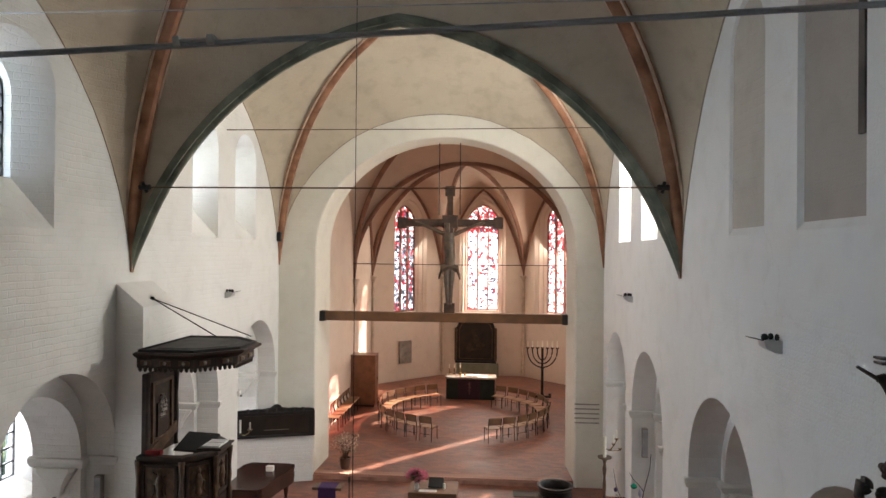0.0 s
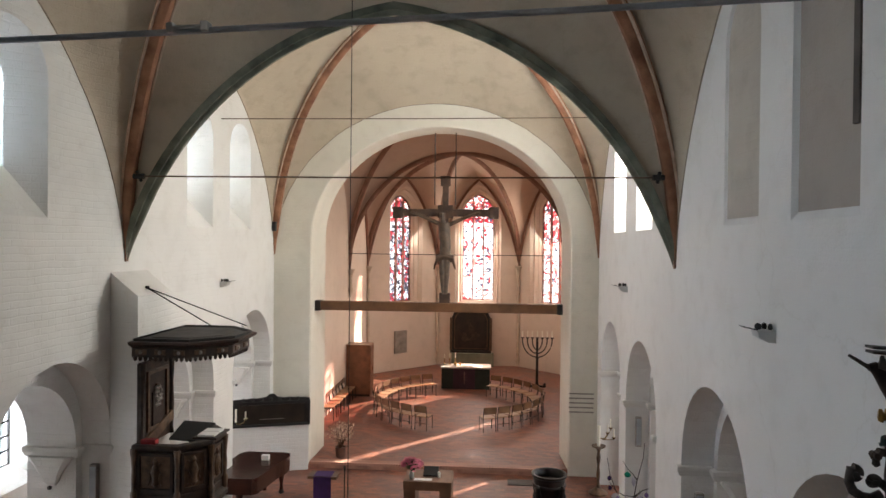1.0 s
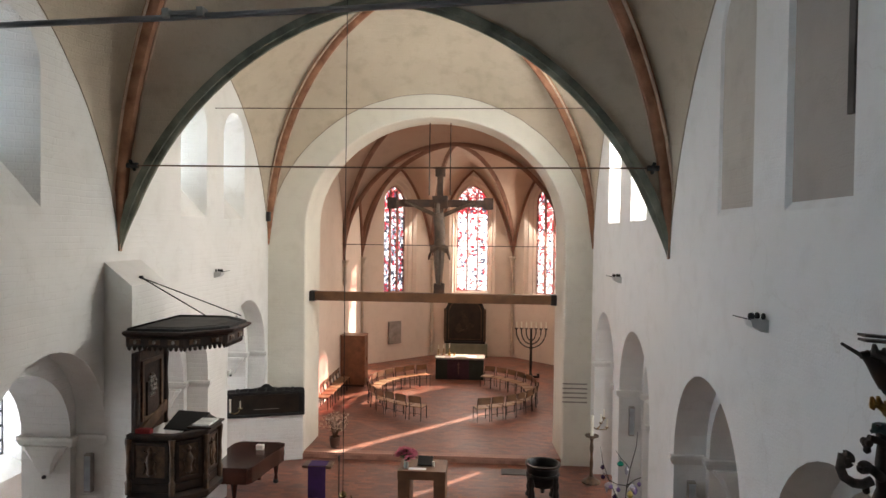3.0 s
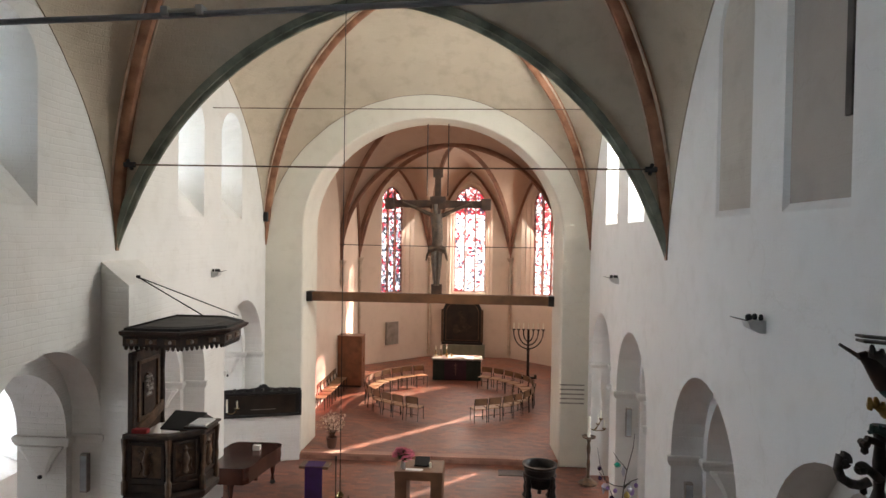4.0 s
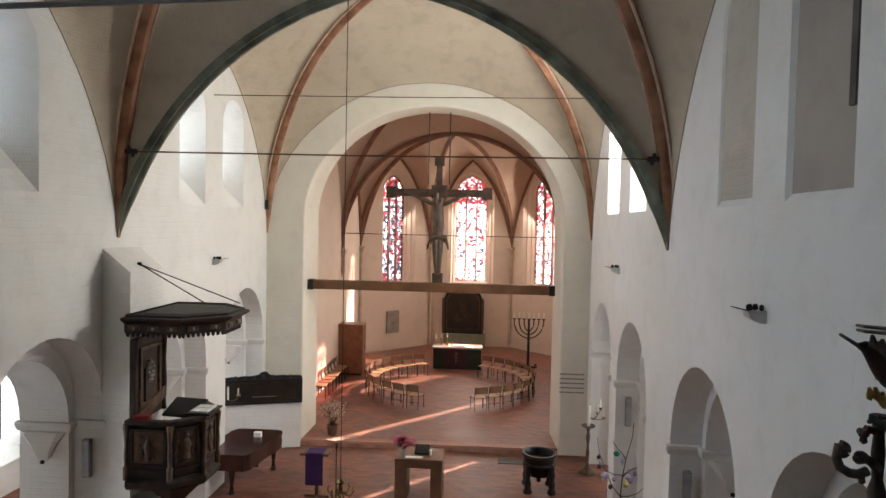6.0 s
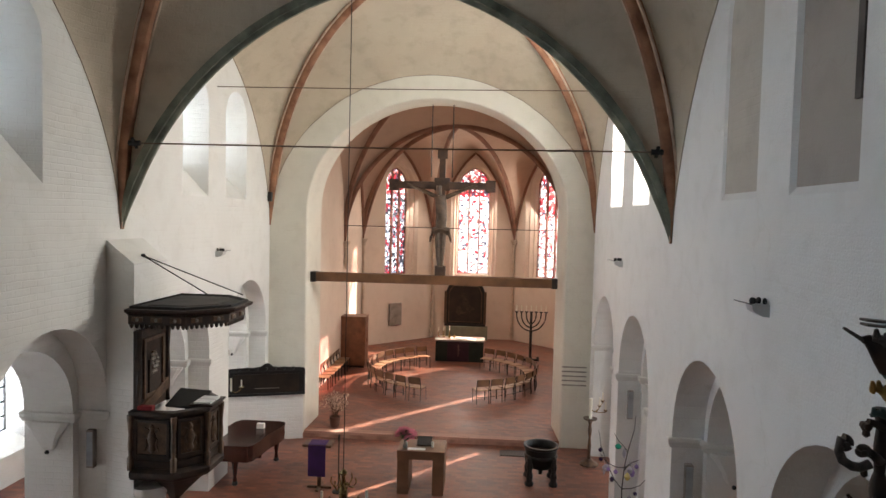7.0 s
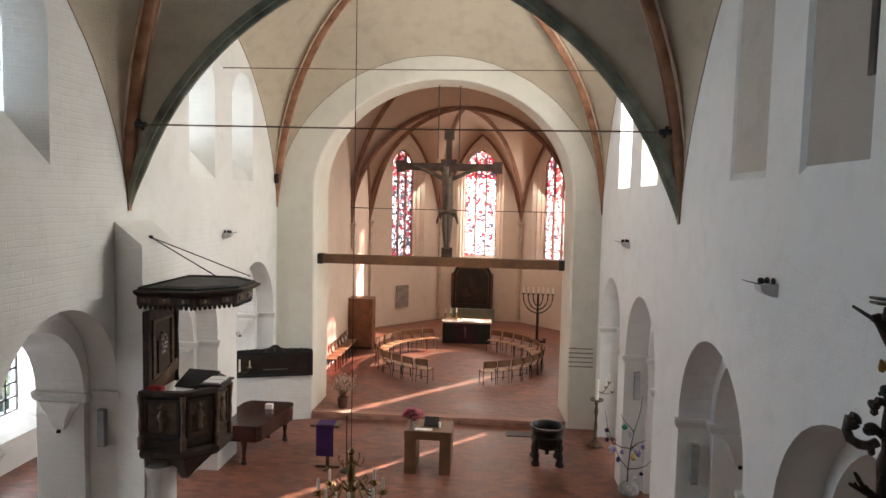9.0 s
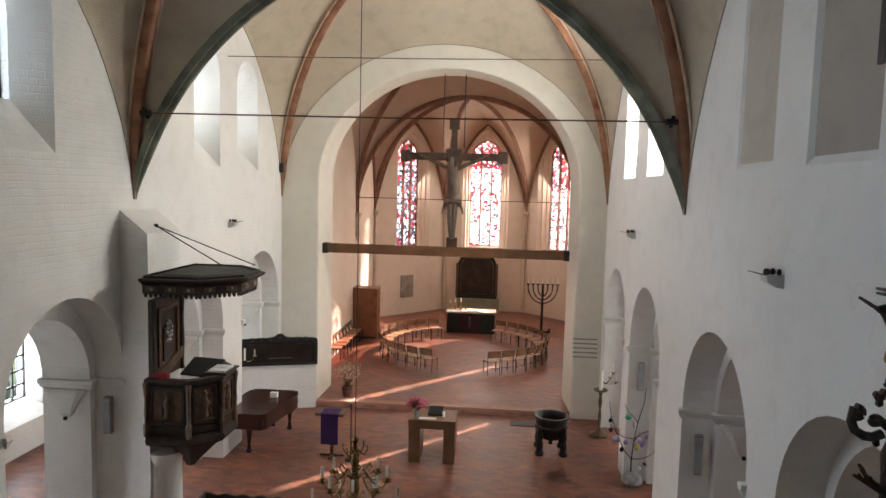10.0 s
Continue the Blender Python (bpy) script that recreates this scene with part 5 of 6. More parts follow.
# each branch: its points, then its ornaments as (share of the way, drop, radius, length, glass)
BRANCHES = [
    ([(0, 0, 0.55), (-0.15, 0.03, 0.72), (-0.30, 0.05, 1.02), (-0.46, 0.05, 1.45), (-0.52, 0.05, 1.8)], [(0.35, 0.10, 0.05, 0.07, "dark"), (0.55, 0.12, 0.10, 0.09, "clear"), (0.62, 0.30, 0.03, 0.11, "clear"), (0.8, 0.15, 0.05, 0.06, "dark")]),
    ([(0, 0, 0.55), (0.18, -0.04, 0.58), (0.36, -0.06, 0.66), (0.52, -0.06, 0.84)], [(0.5, 0.14, 0.05, 0.05, "dark"), (0.3, 0.2, 0.045, 0.06, "clear")]),
    ([(0.04, 0.02, 1.0), (-0.18, -0.10, 1.06), (-0.36, -0.14, 1.16), (-0.50, -0.12, 1.34)], [(0.3, 0.1, 0.05, 0.06, "lilac"), (0.6, 0.12, 0.045, 0.05, "lilac"), (0.97, 0.10, 0.05, 0.06, "dark")]),
    ([(0.04, 0.02, 1.0), (0.22, 0.10, 1.10), (0.42, 0.14, 1.16), (0.60, 0.14, 1.20)], [(0.35, 0.22, 0.06, 0.11, "lilac"), (0.5, 0.12, 0.05, 0.06, "lilac"), (0.8, 0.1, 0.045, 0.05, "dark")]),
    ([(0.10, 0.02, 1.35), (0.0, -0.08, 1.5), (-0.12, -0.12, 1.62), (-0.22, -0.1, 1.78)], [(0.3, 0.12, 0.045, 0.12, "clear"), (0.7, 0.12, 0.075, 0.07, "green")]),
    ([(0.04, 0.02, 0.95), (0.08, -0.16, 1.12), (0.10, -0.30, 1.18), (0.05, -0.42, 1.30)], [(0.3, 0.22, 0.07, 0.10, "yellow"), (0.6, 0.1, 0.06, 0.09, "clear"), (0.85, 0.12, 0.06, 0.06, "clear")]),
]
for line, hung in BRANCHES:
    br_ = part("branch", tube(bmesh.new(), line, 0.012, 6, 0.005), IRON, tr)
    for share, drop, r, tall, key in hung:
        k = min(int(share * (len(line) - 1)), len(line) - 2)
        p = Vector(line[k]).lerp(Vector(line[k + 1]), share * (len(line) - 1) - k)
        z = p.z - drop
        bm = turned([(0.004, z - tall), (r * 0.75, z - tall * 0.6), (r, z - tall * 0.1), (r * 0.55, z + tall * 0.5), (0.004, z + tall * 0.8)], p.x, p.y, 9)
        tube(bm, [(p.x, p.y, z + tall * 0.7), p], 0.002, 4)
        part("ornament", bm, orn_mats[key], br_, smooth=True)

# ---- chandelier ----
def chandelier(place, label):
    ch = thing("chandelier", place, label, "chandelier")
    part("stem", turned([(0.03, -0.62), (0.10, -0.55), (0.12, -0.45), (0.05, -0.34), (0.03, -0.2), (0.055, -0.1), (0.05, 0.02), (0.025, 0.1), (0.05, 0.22), (0.03, 0.32), (0.02, 0.42), (0.045, 0.46), (0.015, 0.5)], n=14), BRASS, ch, smooth=True)
    part("chain", tube(bmesh.new(), [(0, 0, 0.48), (0, 0, 8.6)], 0.0045, 6), IRON, ch)
    for tier, (n_, r, z) in enumerate(((8, 0.35, 0.0), (8, 0.52, -0.34))):
        for k in range(n_):
            a = 2 * math.pi * (k + 0.5 * tier + 0.2) / n_
            c, s = math.cos(a), math.sin(a)
            path = [(0.03 * c, 0.03 * s, z + 0.02), (0.12 * c, 0.12 * s, z + 0.10), (r * 0.55 * c, r * 0.55 * s, z - 0.02), (r * 0.85 * c, r * 0.85 * s, z - 0.09), (r * c, r * s, z - 0.02)]
            arm = part("arm", tube(bmesh.new(), path, 0.011, 6), BRASS, ch)
            part("scroll", tube(bmesh.new(), [(0.16 * c, 0.16 * s, z + 0.08), (0.22 * c, 0.22 * s, z + 0.13), (0.26 * c, 0.26 * s, z + 0.07), (0.21 * c, 0.21 * s, z + 0.04)], 0.008, 5), BRASS, arm)
            part("drip_pan", turned([(0.012, z - 0.03), (0.05, z - 0.012), (0.058, z + 0.004), (0.02, z + 0.002), (0.02, z + 0.035)], r * c, r * s, 12), BRASS, arm, smooth=True)
            part("candle", turned([(0.016, z + 0.03), (0.016, z + 0.155), (0.003, z + 0.165)], r * c, r * s, 8), WAX, arm)
    for k in range(6):
        a = math.pi / 3 * k
        c, s = math.cos(a), math.sin(a)
        part("hook", tube(bmesh.new(), [(0.02 * c, 0.02 * s, 0.34), (0.10 * c, 0.10 * s, 0.30), (0.14 * c, 0.14 * s, 0.36), (0.13 * c, 0.13 * s, 0.41)], 0.008, 5), BRASS, ch)
    return ch


chandelier((0.13, 7.0, 3.05), "brass chandelier with two tiers of candle arms")

# ---- chairs ----
def chair(place, turn, group):
    c = thing("chair", place, "stackable chair with pale wooden seat and dark steel legs", "chair", group, turn)
    bm = boxed(-0.21, 0.21, -0.20, 0.21, 0.43, 0.455, 0.008)
    part("seat", bm, LIGHTOAK, c)
    bm = boxed(-0.21, 0.21, -0.012, 0.012, -0.11, 0.11, 0.008)
    bm.transform(pose(0, -0.235, 0.70, -10, 0, 0))
    part("backrest", bm, SHADEDOAK, c, "wooden backrest with shade put into its brown")
    for s in (-1, 1):
        part("rear_leg", tube(bmesh.new(), [(s * 0.215, -0.22, 0.0), (s * 0.215, -0.19, 0.45), (s * 0.215, -0.262, 0.80)], 0.012, 6), IRON, c)
        part("front_leg", tube(bmesh.new(), [(s * 0.215, 0.21, 0.0), (s * 0.215, 0.20, 0.43)], 0.012, 6), IRON, c)
        part("side_rail", tube(bmesh.new(), [(s * 0.215, -0.19, 0.41), (s * 0.215, 0.20, 0.41)], 0.010, 6), IRON, c)
    part("stretcher", tube(bmesh.new(), [(-0.215, -0.19, 0.22), (0.215, -0.19, 0.22)], 0.008, 6), IRON, c)
    return c


first_chair = chair((-4.0, 22.9, CH_Z), -90, "chairs along the chancel wall")
for k in range(1, 7):
    copy_thing(first_chair, pose(-3.96 + random.uniform(-0.01, 0.01), 22.9 + 0.5 * k, CH_Z, 0, 0, -90 + random.uniform(-2, 2)))
ring_chair = chair((0, 21, CH_Z), 0, "chairs in a ring before the altar")
RX, RY, RCX, RCY = 2.88, 2.72, 0.42, 24.55
spots = []
for s0, s1, n_ in ((112, 254, 14), (287, 428, 14)):
    # even steps along the oval
    fine = [s0 + (s1 - s0) * i / 400 for i in range(401)]
    pts = [Vector((RCX + RX * math.cos(radians(a)), RCY + RY * math.sin(radians(a)))) for a in fine]
    run = [0.0]
    for p, q in zip(pts, pts[1:]):
        run.append(run[-1] + (q - p).length)
    for k in range(n_):
        want = run[-1] * (k + 0.5) / n_
        i = min(range(401), key=lambda j: abs(run[j] - want))
        a = radians(fine[i])
        facing = math.degrees(math.atan2(-math.sin(a) / RY, -math.cos(a) / RX)) - 90
        spots.append((pts[i].x, pts[i].y, facing))
ring_chair.matrix_basis = pose(spots[0][0], spots[0][1], CH_Z, 0, 0, spots[0][2])
for x, y, f in spots[1:]:
    copy_thing(ring_chair, pose(x + random.uniform(-0.02, 0.02), y + random.uniform(-0.02, 0.02), CH_Z, 0, 0, f + random.uniform(-3, 3)))

# ---- altar ----
al = thing("altar", (0.53, 28.6, CH_Z), "stone altar hung with dark green and wine red cloths", "altar")
part("block", boxed(-1.02, 1.02, -0.42, 0.42, 0.0, 0.86, 0.01), DKGREEN, al, "dark green frontal")
part("mensa", boxed(-1.06, 1.06, -0.46, 0.46, 0.86, 0.93, 0.012), PLAQUE, al, "pale stone top")
part("frontal", boxed(-0.52, 0.40, -0.436, -0.424, 0.02, 0.86, 0.003), WINE, al, "wine red hanging with a woven sign")
sign = tube(bmesh.new(), [(-0.05, -0.442, 0.22), (-0.05, -0.442, 0.74)], 0.022, 6)
for z in (0.34, 0.48, 0.62):
    tube(sign, [(-0.12, -0.442, z + 0.04), (-0.05, -0.442, z), (0.02, -0.442, z + 0.04)], 0.013, 6)
part("woven_sign", sign, WEAVE, al, "dull rose woven sign")
part("altar_cloth", boxed(-0.40, 0.70, -0.36, 0.12, 0.932, 0.94, 0.002), LINEN, al, "white linen cloth")
for dx, h in ((-0.94, 0.42), (-0.72, 0.45), (-0.47, 0.50)):
    k = thing("altar_candle", (0.53 + dx, 28.75, CH_Z + 0.935), "brass candlestick with an ivory candle on the altar", "candlestick", "altar candlesticks")
    part("stick", turned([(0.07, 0.0), (0.075, 0.02), (0.02, 0.05), (0.03, h * 0.4), (0.018, h * 0.55), (0.045, h * 0.62)], n=10), BRASS, k, smooth=True)
    part("candle", turned([(0.025, h * 0.6), (0.025, h), (0.004, h + 0.01)], n=10), WAX, k)
for dx in (-0.45, -0.25):
    k = thing("altar_vessel", (0.53 + dx, 28.55, CH_Z + 0.94), "small gilt vessel on the altar", "vessel", "altar vessels")
    part("cup", turned([(0.05, 0.0), (0.02, 0.03), (0.06, 0.09), (0.055, 0.13)], n=10), GOLD, k, smooth=True)
ab = thing("altar_book", (0.62, 28.45, CH_Z + 0.94), "open white book on the altar", "book")
for s in (-1, 1):
    bm = boxed(0.01, 0.24, -0.16, 0.16, 0.0, 0.025, 0.004)
    bm.transform(pose(0, 0, 0.02, 0, 0, 0) if s > 0 else pose(-0.25, 0, 0.02, 0, 0, 0))
    part("page_block", bm, PAPER, ab)

# ---- retable painting ----
rt = thing("altar_painting", (0.56, 33.68, CH_Z + 0.05), "dark altar painting in a black frame with an arched top", "painting")
part("plinth", boxed(-0.95, 1.15, -0.25, 0.1, -0.05, 0.60, 0.01), SAGE, rt, "grey green plinth")
out = [(-0.98, 0.68), (0.98, 0.68), (0.98, 2.35), (0.86, 2.62), (0.70, 2.78), (-0.70, 2.78), (-0.86, 2.62), (-0.98, 2.35)]


def plate(bm, pts, y0, y1):
    a = [bm.verts.new((x, y0, z)) for x, z in pts]
    b = [bm.verts.new((x, y1, z)) for x, z in pts]
    for i in range(len(pts)):
        bm.faces.new((a[i], a[(i + 1) % len(pts)], b[(i + 1) % len(pts)], b[i]))
    bm.faces.new(a)
    bm.faces.new(b)
    return bm


part("back_board", plate(bmesh.new(), out, -0.05, 0.08), BLACK, rt)
part("canvas", plate(bmesh.new(), [(x * 0.82, 1.72 + (z - 1.72) * 0.85) for x, z in out], -0.062, -0.05), CANVAS, rt, "dark brown painted canvas")
part("gilt_edge", plate(bmesh.new(), [(x * 0.86, 1.72 + (z - 1.72) * 0.885) for x, z in out], -0.056, -0.048), OAKTRIM, rt, "thin brown inner edge")
for k, (x, z, w, h) in enumerate(((-0.08, 2.12, 0.10, 0.20), (0.02, 1.80, 0.16, 0.24), (0.22, 1.52, 0.22, 0.13), (-0.30, 1.38, 0.16, 0.20), (0.10, 1.28, 0.30, 0.08))):
    blob = [(x + w * math.cos(a) * (1 + 0.25 * math.sin(3 * a + k)), z + h * math.sin(a) * (1 + 0.2 * math.cos(2 * a + k))) for a in [2 * math.pi * n_ / 18 for n_ in range(18)]]
    part("painted_shape", plate(bmesh.new(), blob, -0.0645 - 0.0004 * k, -0.0625), DIMPAINT, rt)
part("frame_rail", boxed(-1.03, 1.03, -0.12, 0.08, 0.60, 0.72, 0.02), BLACK, rt)
# stiles lighter than the black rails, painting the frame's lit side edges
for s in (-1, 1):
    part("frame_stile", boxed(s * 1.0 - 0.06, s * 1.0 + 0.06, -0.10, 0.08, 0.72, 2.36, 0.015), OAKTRIM, rt)

# ---- menorah ----
me_ = thing("seven_branched_candlestick", (3.57, 28.95, CH_Z), "tall dark iron seven-branched candlestick on a cross foot", "candlestick")
part("foot_bar", boxed(-0.38, 0.38, -0.06, 0.06, 0.0, 0.09, 0.01), IRON, me_)
part("foot_bar", boxed(-0.06, 0.06, -0.36, 0.36, 0.005, 0.085, 0.01), IRON, me_)
for x in (-0.33, 0.33):
    part("foot_ball", turned([(0.03, 0.08), (0.07, 0.12), (0.05, 0.17), (0.01, 0.19)], x, 0, 8), IRON, me_)
part("stem", turned([(0.09, 0.08), (0.06, 0.2), (0.055, 1.2), (0.075, 1.24), (0.05, 1.3), (0.05, 2.08)], n=10), IRON, me_, smooth=True)
for k, r in enumerate((0.21, 0.42, 0.63)):
    for s in (-1, 1):
        zc = 2.02
        path = [(s * r * math.sin(t), 0, zc - (0.25 + 0.75 * r) * math.cos(t)) for t in [math.pi / 2 * i / 10 for i in range(11)]]
        br_ = part("branch", tube(bmesh.new(), path + [(s * r, 0, 2.1)], 0.026, 8), IRON, me_)
        part("cup", turned([(0.03, 2.08), (0.075, 2.12), (0.075, 2.15)], s * r, 0, 10), IRON, br_)
        part("candle", turned([(0.03, 2.15), (0.03, 2.40), (0.004, 2.42)], s * r, 0, 8), WAX, br_)
part("cup", turned([(0.03, 2.08), (0.075, 2.12), (0.075, 2.15)], n=10), IRON, me_)
part("candle", turned([(0.03, 2.15), (0.03, 2.40), (0.004, 2.42)], n=8), WAX, me_)

# ---- cabinet, plaque ----
cb = thing("cabinet", (-3.72, 26.75, CH_Z), "tall reddish brown wooden cabinet against the chancel wall", "cabinet")
part("body", boxed(-0.46, 0.5, -0.36, 0.36, 0.0, 2.0, 0.01), CABWOOD, cb)
part("top_board", boxed(-0.48, 0.53, -0.39, 0.38, 2.0, 2.05, 0.01), CABWOOD, cb)
part("plinth", boxed(-0.45, 0.49, -0.365, 0.36, 0.0, 0.08), OAK, cb)
for k in range(2):
    dr = part("door", boxed(0.5, 0.522, -0.34 + 0.345 * k, -0.005 + 0.345 * k, 0.1, 1.97, 0.006), CABWOOD, cb)
    part("handle", turned([(0.01, 1.0), (0.01, 1.12)], 0.535, -0.04 + 0.09 * k, 6), BRASS, dr)
part("side_frame", boxed(-0.42, 0.46, -0.372, -0.36, 0.14, 1.92, 0.006), CABWOOD, cb)

pq = thing("wall_plaque", (-2.79, 32.10, 0.98), "grey stone memorial plaque set in the apse wall", "plaque", turn=45)
part("slab", boxed(-0.36, 0.36, -0.05, 0.05, 0.0, 1.08, 0.01), PLAQUE, pq)
part("rim", boxed(-0.33, 0.33, -0.056, -0.05, 0.03, 1.05, 0.003), PLAQUE, pq)

# ---- potted branches on the step ----
pt = thing("potted_branches", (-2.66, 18.85, CH_Z), "dry flowering branches in a dark clay pot", "plant")
part("pot", turned([(0.11, 0.0), (0.13, 0.05), (0.16, 0.28), (0.17, 0.3), (0.14, 0.3), (0.12, 0.25)], n=16), POT, pt, smooth=True)
bm, bl = bmesh.new(), bmesh.new()
for k in range(42):
    a = random.uniform(0, 2 * math.pi)
    r = random.uniform(0.15, 0.48)
    z = random.uniform(0.55, 0.98)
    end = Vector((r * math.cos(a), r * math.sin(a), z))
    mid = Vector((end.x * 0.35, end.y * 0.35, 0.28 + (z - 0.28) * 0.55))
    tube(bm, [(0.03 * math.cos(a), 0.03 * math.sin(a), 0.26), mid, end], 0.006, 5, 0.003)
    for j in range(14):
        f = random.uniform(0.35, 1.0)
        p = mid.lerp(end, f) + Vector([random.uniform(-0.05, 0.05) for _ in range(3)])
        d = Vector([random.uniform(-1, 1) for _ in range(3)]).normalized() * random.uniform(0.018, 0.04)
        e = d.cross(Vector((0.3, 0.5, 1))).normalized() * 0.02
        bl.faces.new([bl.verts.new(p - d), bl.verts.new(p + e), bl.verts.new(p + d), bl.verts.new(p - e)])
part("twigs", bm, TWIG, pt)
part("blossoms", bl, BLOSSOM, pt)

# ---- wall lamps ----
def wall_lamp(place, s):
    """An uplight bracket on a nave wall; s: the way into the room along x."""
    w = thing("wall_lamp", place, "pale grey wedge-shaped uplight on the nave wall", "wall lamp", "nave wall lamps")
    bm = bmesh.new()
    prof = [(0.0, -0.10), (0.0, 0.03), (0.17, 0.03), (0.18, 0.02), (0.16, -0.045), (0.07, -0.095)]
    a = [bm.verts.new((s * p, -0.09, q)) for p, q in prof]
    b = [bm.verts.new((s * p, 0.09, q)) for p, q in prof]
    for i in range(len(prof)):
        j = (i + 1) % len(prof)
        bm.faces.new((a[i], a[j], b[j], b[i]))
    bm.faces.new(a)
    bm.faces.new(b)
    part("housing", bm, LAMPGREY, w)
    flap = boxed(-0.07, 0.07, -0.07, 0.07, -0.004, 0.004, 0.002)
    flap.transform(pose(s * 0.24, 0.0, 0.042, 0, s * -12, 0))
    part("glare_flap", flap, BRONZE, w, "dark tilted glare flap")
    for x, y, r in ((0.15, -0.02, 0.036), (0.07, 0.03, 0.028), (0.04, -0.05, 0.024)):
        part("lamp_head", turned([(r * 0.4, 0.025), (r * 0.9, 0.04), (r, 0.06), (r * 0.8, 0.085), (r * 0.3, 0.095)], s * x, y, 10), BLACK, w, "black spotlight head", smooth=True)
    return w


wall_lamp((-4.5, 14.75, 5.36), 1)
wall_lamp((4.5, 14.6, 5.40), -1)
wall_lamp((4.5, 7.12, 5.43), -1)
ws = thing("small_wall_speaker", (-4.44, 18.2, 6.6), "small dark wall fitting in the corner", "speaker")
part("case", boxed(-0.05, 0.06, -0.06, 0.06, 0.0, 0.26, 0.01), IRON, ws)
part("bracket", boxed(-0.08, -0.05, -0.03, 0.03, 0.08, 0.18), IRON, ws)

# ---- carved bracket on the south wall ----
ep = thing("carved_epitaph", (4.48, 4.25, 4.06), "dark carved epitaph with scrolls and gilded details on the nave wall", "epitaph")
part("back_board", boxed(-0.05, 0.03, -0.45, 0.25, -0.9, 1.9, 0.02), OAK, ep)


def volute(cx, cz, r, turns, way, start, tail, thick):
    """A curl that runs out into a tail; thick at the tail, thinner in the eye."""
    pts = []
    for i in range(26):
        t = i / 25
        a = start + way * t * turns * 2 * math.pi
        rr = r * (0.18 + 0.82 * t)
        pts.append((cx + rr * math.cos(a), 0.0, cz + rr * math.sin(a)))
    bm = tube(bmesh.new(), pts + [(x, 0.0, z) for x, z in tail], thick * 0.6, 10, thick)
    boss = turned([(0.006, -0.045), (0.022, -0.035), (0.022, 0.035), (0.006, 0.045)], n=10)
    boss.transform(pose(cx, 0, cz, 90, 0, 0))
    side = bpy.data.meshes.new("boss")
    boss.to_mesh(side)
    boss.free()
    bm.from_mesh(side)
    bpy.data.meshes.remove(side)
    return bm


def frond(pts, thick, thin):
    """A bent leaf of tapering thickness with small lobes along it."""
    bm = tube(bmesh.new(), pts, thick, 8, thin)
    for a, b in zip(pts, pts[1:]):
        m = (Vector(a) + Vector(b)) / 2
        tube(bm, [m, m + Vector((-0.02, -0.02, thick * 1.5))], thick * 0.7, 6, thick * 0.3)
    return bm


part("post", turned([(0.05, -0.5), (0.035, 0.1), (0.045, 0.5), (0.055, 0.62), (0.03, 0.70), (0.04, 0.86), (0.03, 0.98), (0.05, 1.1)], -0.415, 0.03, 12), OAK, ep, smooth=True)
part("scroll", volute(-0.650, 0.878, 0.040, 1.15, 1, 1.0, [(-0.678, 0.83), (-0.655, 0.775), (-0.60, 0.742), (-0.545, 0.735), (-0.49, 0.76)], 0.030), CARVED, ep, smooth=True)
part("scroll", volute(-0.540, 0.832, 0.034, 1.15, -1, 0.2, [(-0.50, 0.835), (-0.455, 0.80), (-0.425, 0.77)], 0.030), CARVED, ep, smooth=True)
part("scroll", volute(-0.528, 0.995, 0.026, 1.0, 1, 1.2, [(-0.515, 1.02), (-0.47, 1.01), (-0.42, 0.985)], 0.024), OAK, ep, smooth=True)
part("drop", turned([(0.008, 0.925), (0.024, 0.94), (0.018, 0.985)], -0.523, 0.0, 8), OAK, ep, smooth=True)
part("drop", turned([(0.008, 0.675), (0.022, 0.69), (0.015, 0.74)], -0.522, 0.0, 8), OAK, ep, smooth=True)
part("leaf", frond([(-0.40, 0.0, 1.06), (-0.46, -0.01, 1.08), (-0.505, 0.0, 1.06)], 0.03, 0.012), VERDIGRIS, ep, "dull green painted leaf", smooth=True)
part("leaf", frond([(-0.40, 0.0, 1.30), (-0.435, -0.01, 1.32), (-0.455, 0.0, 1.36)], 0.028, 0.012), VERDIGRIS, ep, "dull green painted leaf", smooth=True)
part("gilt_boss", frond([(-0.40, 0.0, 1.18), (-0.44, -0.02, 1.215), (-0.485, 0.0, 1.235), (-0.495, 0.01, 1.20)], 0.038, 0.018), GOLD, ep, "gilded leaf boss", smooth=True)
part("carved_head", tube(bmesh.new(), [(-0.40, 0, 1.36), (-0.45, 0, 1.42), (-0.50, 0, 1.49), (-0.545, 0, 1.53), (-0.575, 0, 1.525)], 0.07, 10, 0.022), OAK, ep, smooth=True)
part("head_lobe", frond([(-0.42, -0.03, 1.50), (-0.48, -0.04, 1.54), (-0.535, -0.03, 1.545)], 0.04, 0.02), CARVED, ep, smooth=True)
part("ray", tube(bmesh.new(), [(-0.53, 0, 1.50), (-0.69, 0.0, 1.597)], 0.016, 6, 0.010), CARVED, ep)
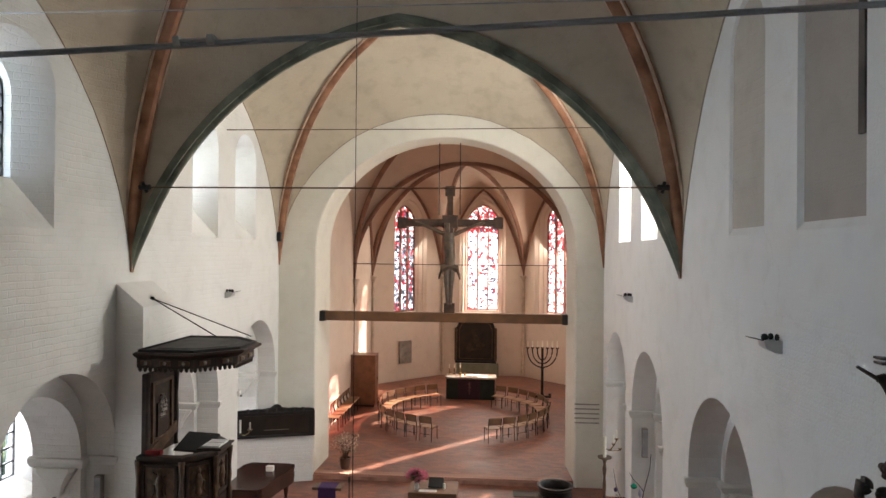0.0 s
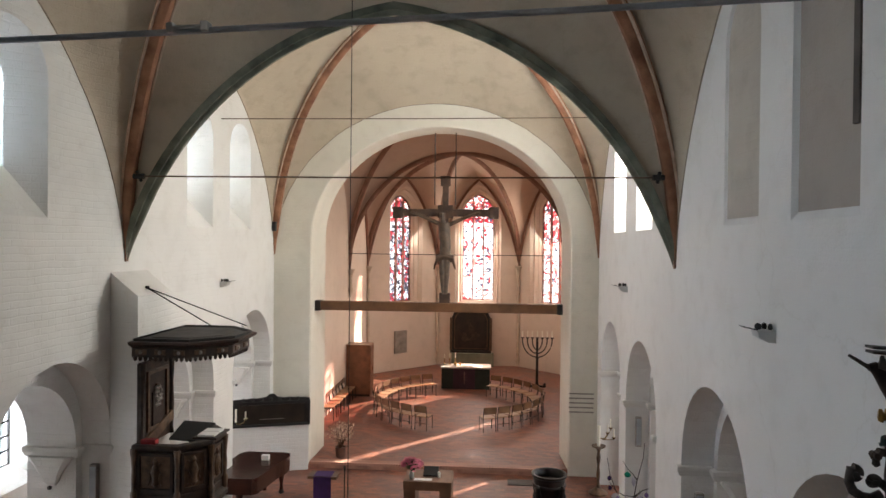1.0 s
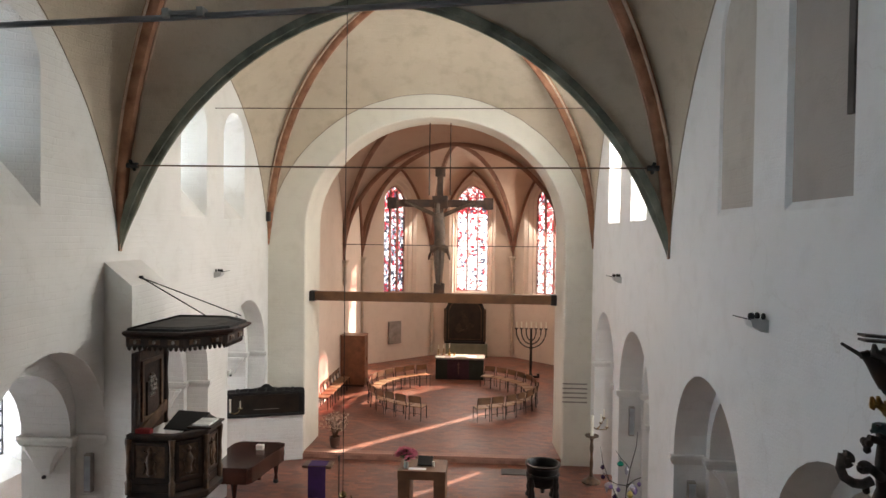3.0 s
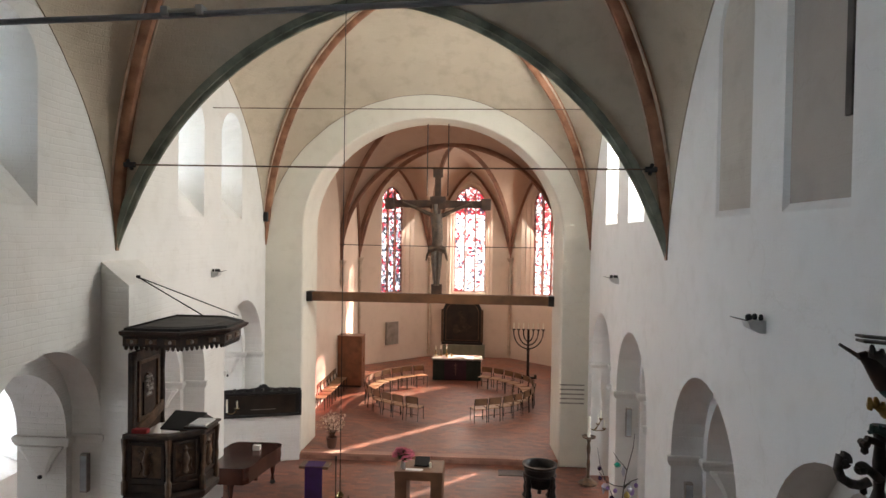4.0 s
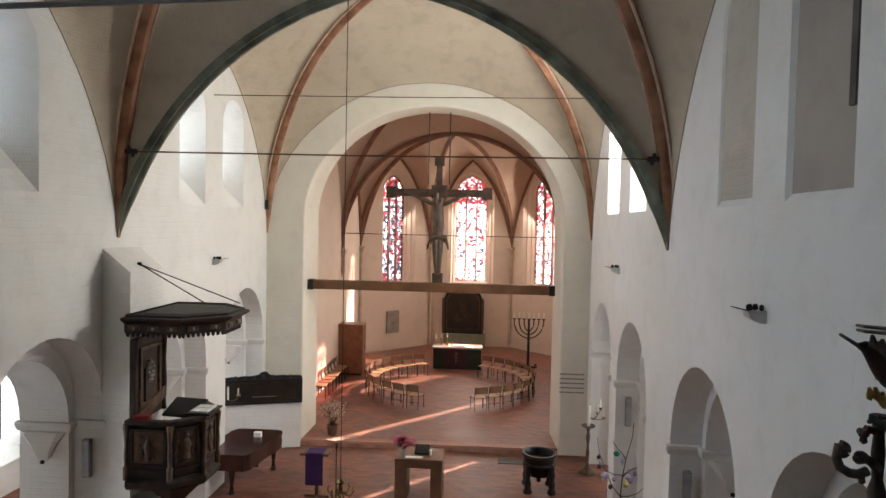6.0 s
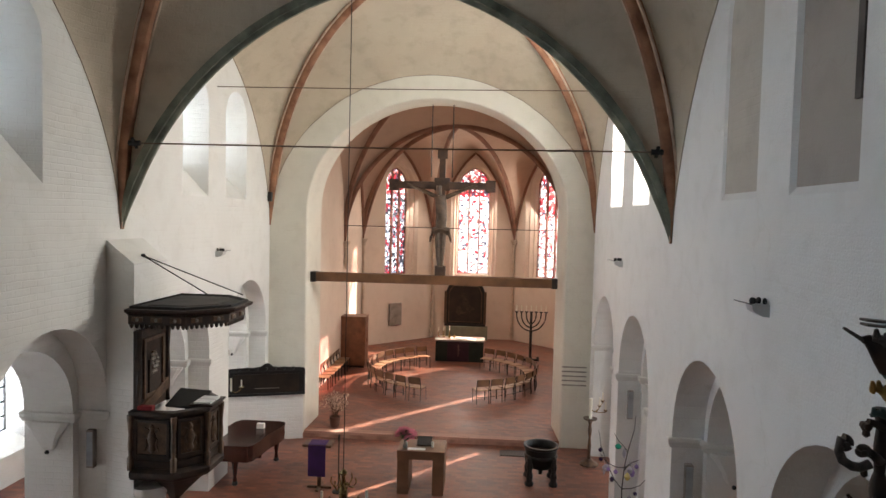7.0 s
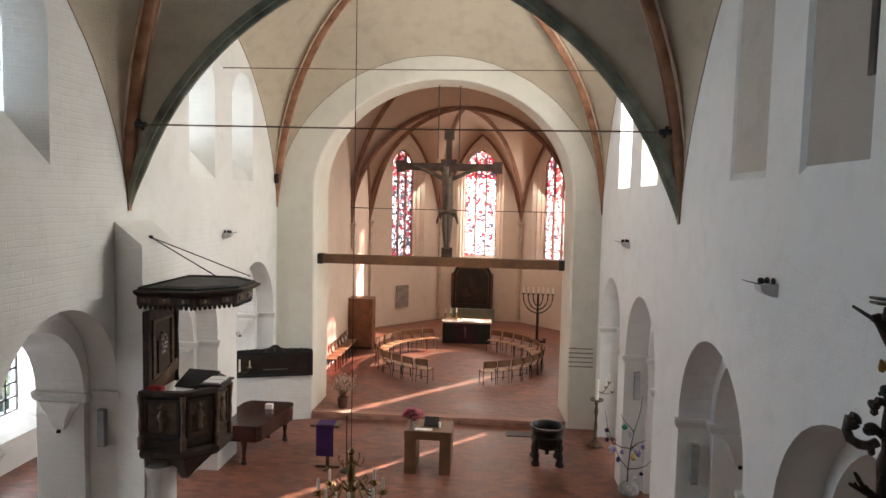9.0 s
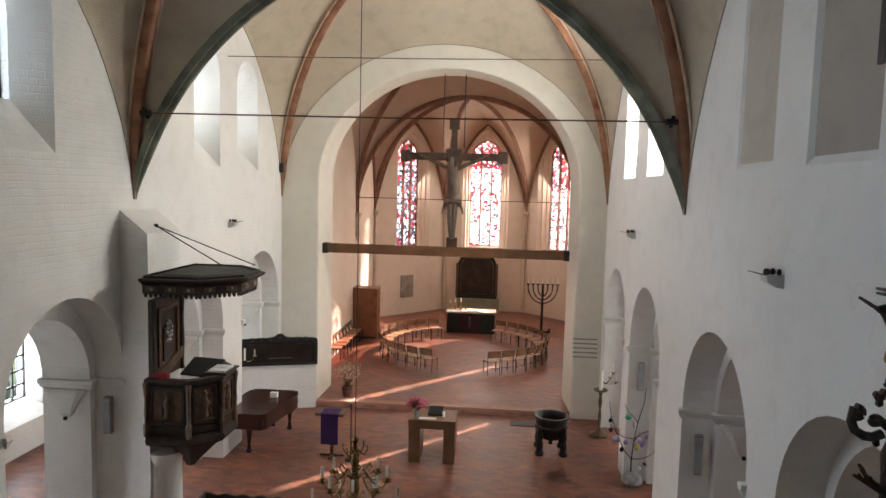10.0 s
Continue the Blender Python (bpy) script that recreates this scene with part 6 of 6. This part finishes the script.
for y0, dx in ((-0.05, 0.0), (0.05, 0.05)):
    plate_ = boxed(-0.20, 0.0, -0.045, 0.045, -0.008, 0.008, 0.004)
    plate_.transform(pose(-0.40 + dx, y0, 1.615 + dx * 0.3, 0, 4, 0))
    part("flat_ray", plate_, CARVED, ep)
for line in ([(-0.42, 0, 0.36), (-0.50, 0, 0.43), (-0.56, 0, 0.48), (-0.612, 0, 0.56)], [(-0.47, 0, 0.40), (-0.56, -0.01, 0.45), (-0.64, 0, 0.49)], [(-0.42, 0, 0.42), (-0.45, 0.01, 0.50), (-0.44, 0, 0.56)]):
    part("leaf_spray", frond(line, 0.024, 0.010), OAK, ep, smooth=True)

# ---- pews at the foot of the view ----
def pew(y):
    p = thing("pew", (-2.1, y, 0.0), "dark wooden pew with a wavy top rail", "pew", "nave pews")
    part("back", boxed(-1.2, 1.0, 0.0, 0.04, 0.1, 0.88, 0.01), OAK, p)
    part("seat", boxed(-1.2, 1.0, -0.42, 0.0, 0.42, 0.46, 0.01), OAK, p)
    part("top_rail", tube(bmesh.new(), [(-1.2 + 0.044 * i, 0.02, 0.9 + 0.015 * math.sin(i * 0.9)) for i in range(51)], 0.035, 6), OAK, p)
    for x in (-1.2, 0.96):
        part("end_panel", boxed(x, x + 0.04, -0.45, 0.06, 0.0, 0.95, 0.01), OAK, p)
    return p


pew(10.75)


# ---- column loudspeakers on the piers ----
def column_speaker(place, turn):
    c = thing("column_speaker", place, "slim grey column loudspeaker fixed to an arcade pier", "loudspeaker", "column loudspeakers", turn)
    part("case", boxed(-0.06, 0.06, -0.05, 0.05, 0.0, 0.62, 0.01), PLAQUE, c)
    part("grille", boxed(-0.05, 0.05, -0.056, -0.05, 0.03, 0.59, 0.002), STEEL, c)
    part("bracket", boxed(-0.02, 0.02, 0.05, 0.09, 0.25, 0.35), IRON, c)
    return c


column_speaker((-4.72, 10.31, 2.08), 0)
column_speaker((4.75, 10.26, 2.0), 0)
column_speaker((4.75, 14.45, 2.05), 0)
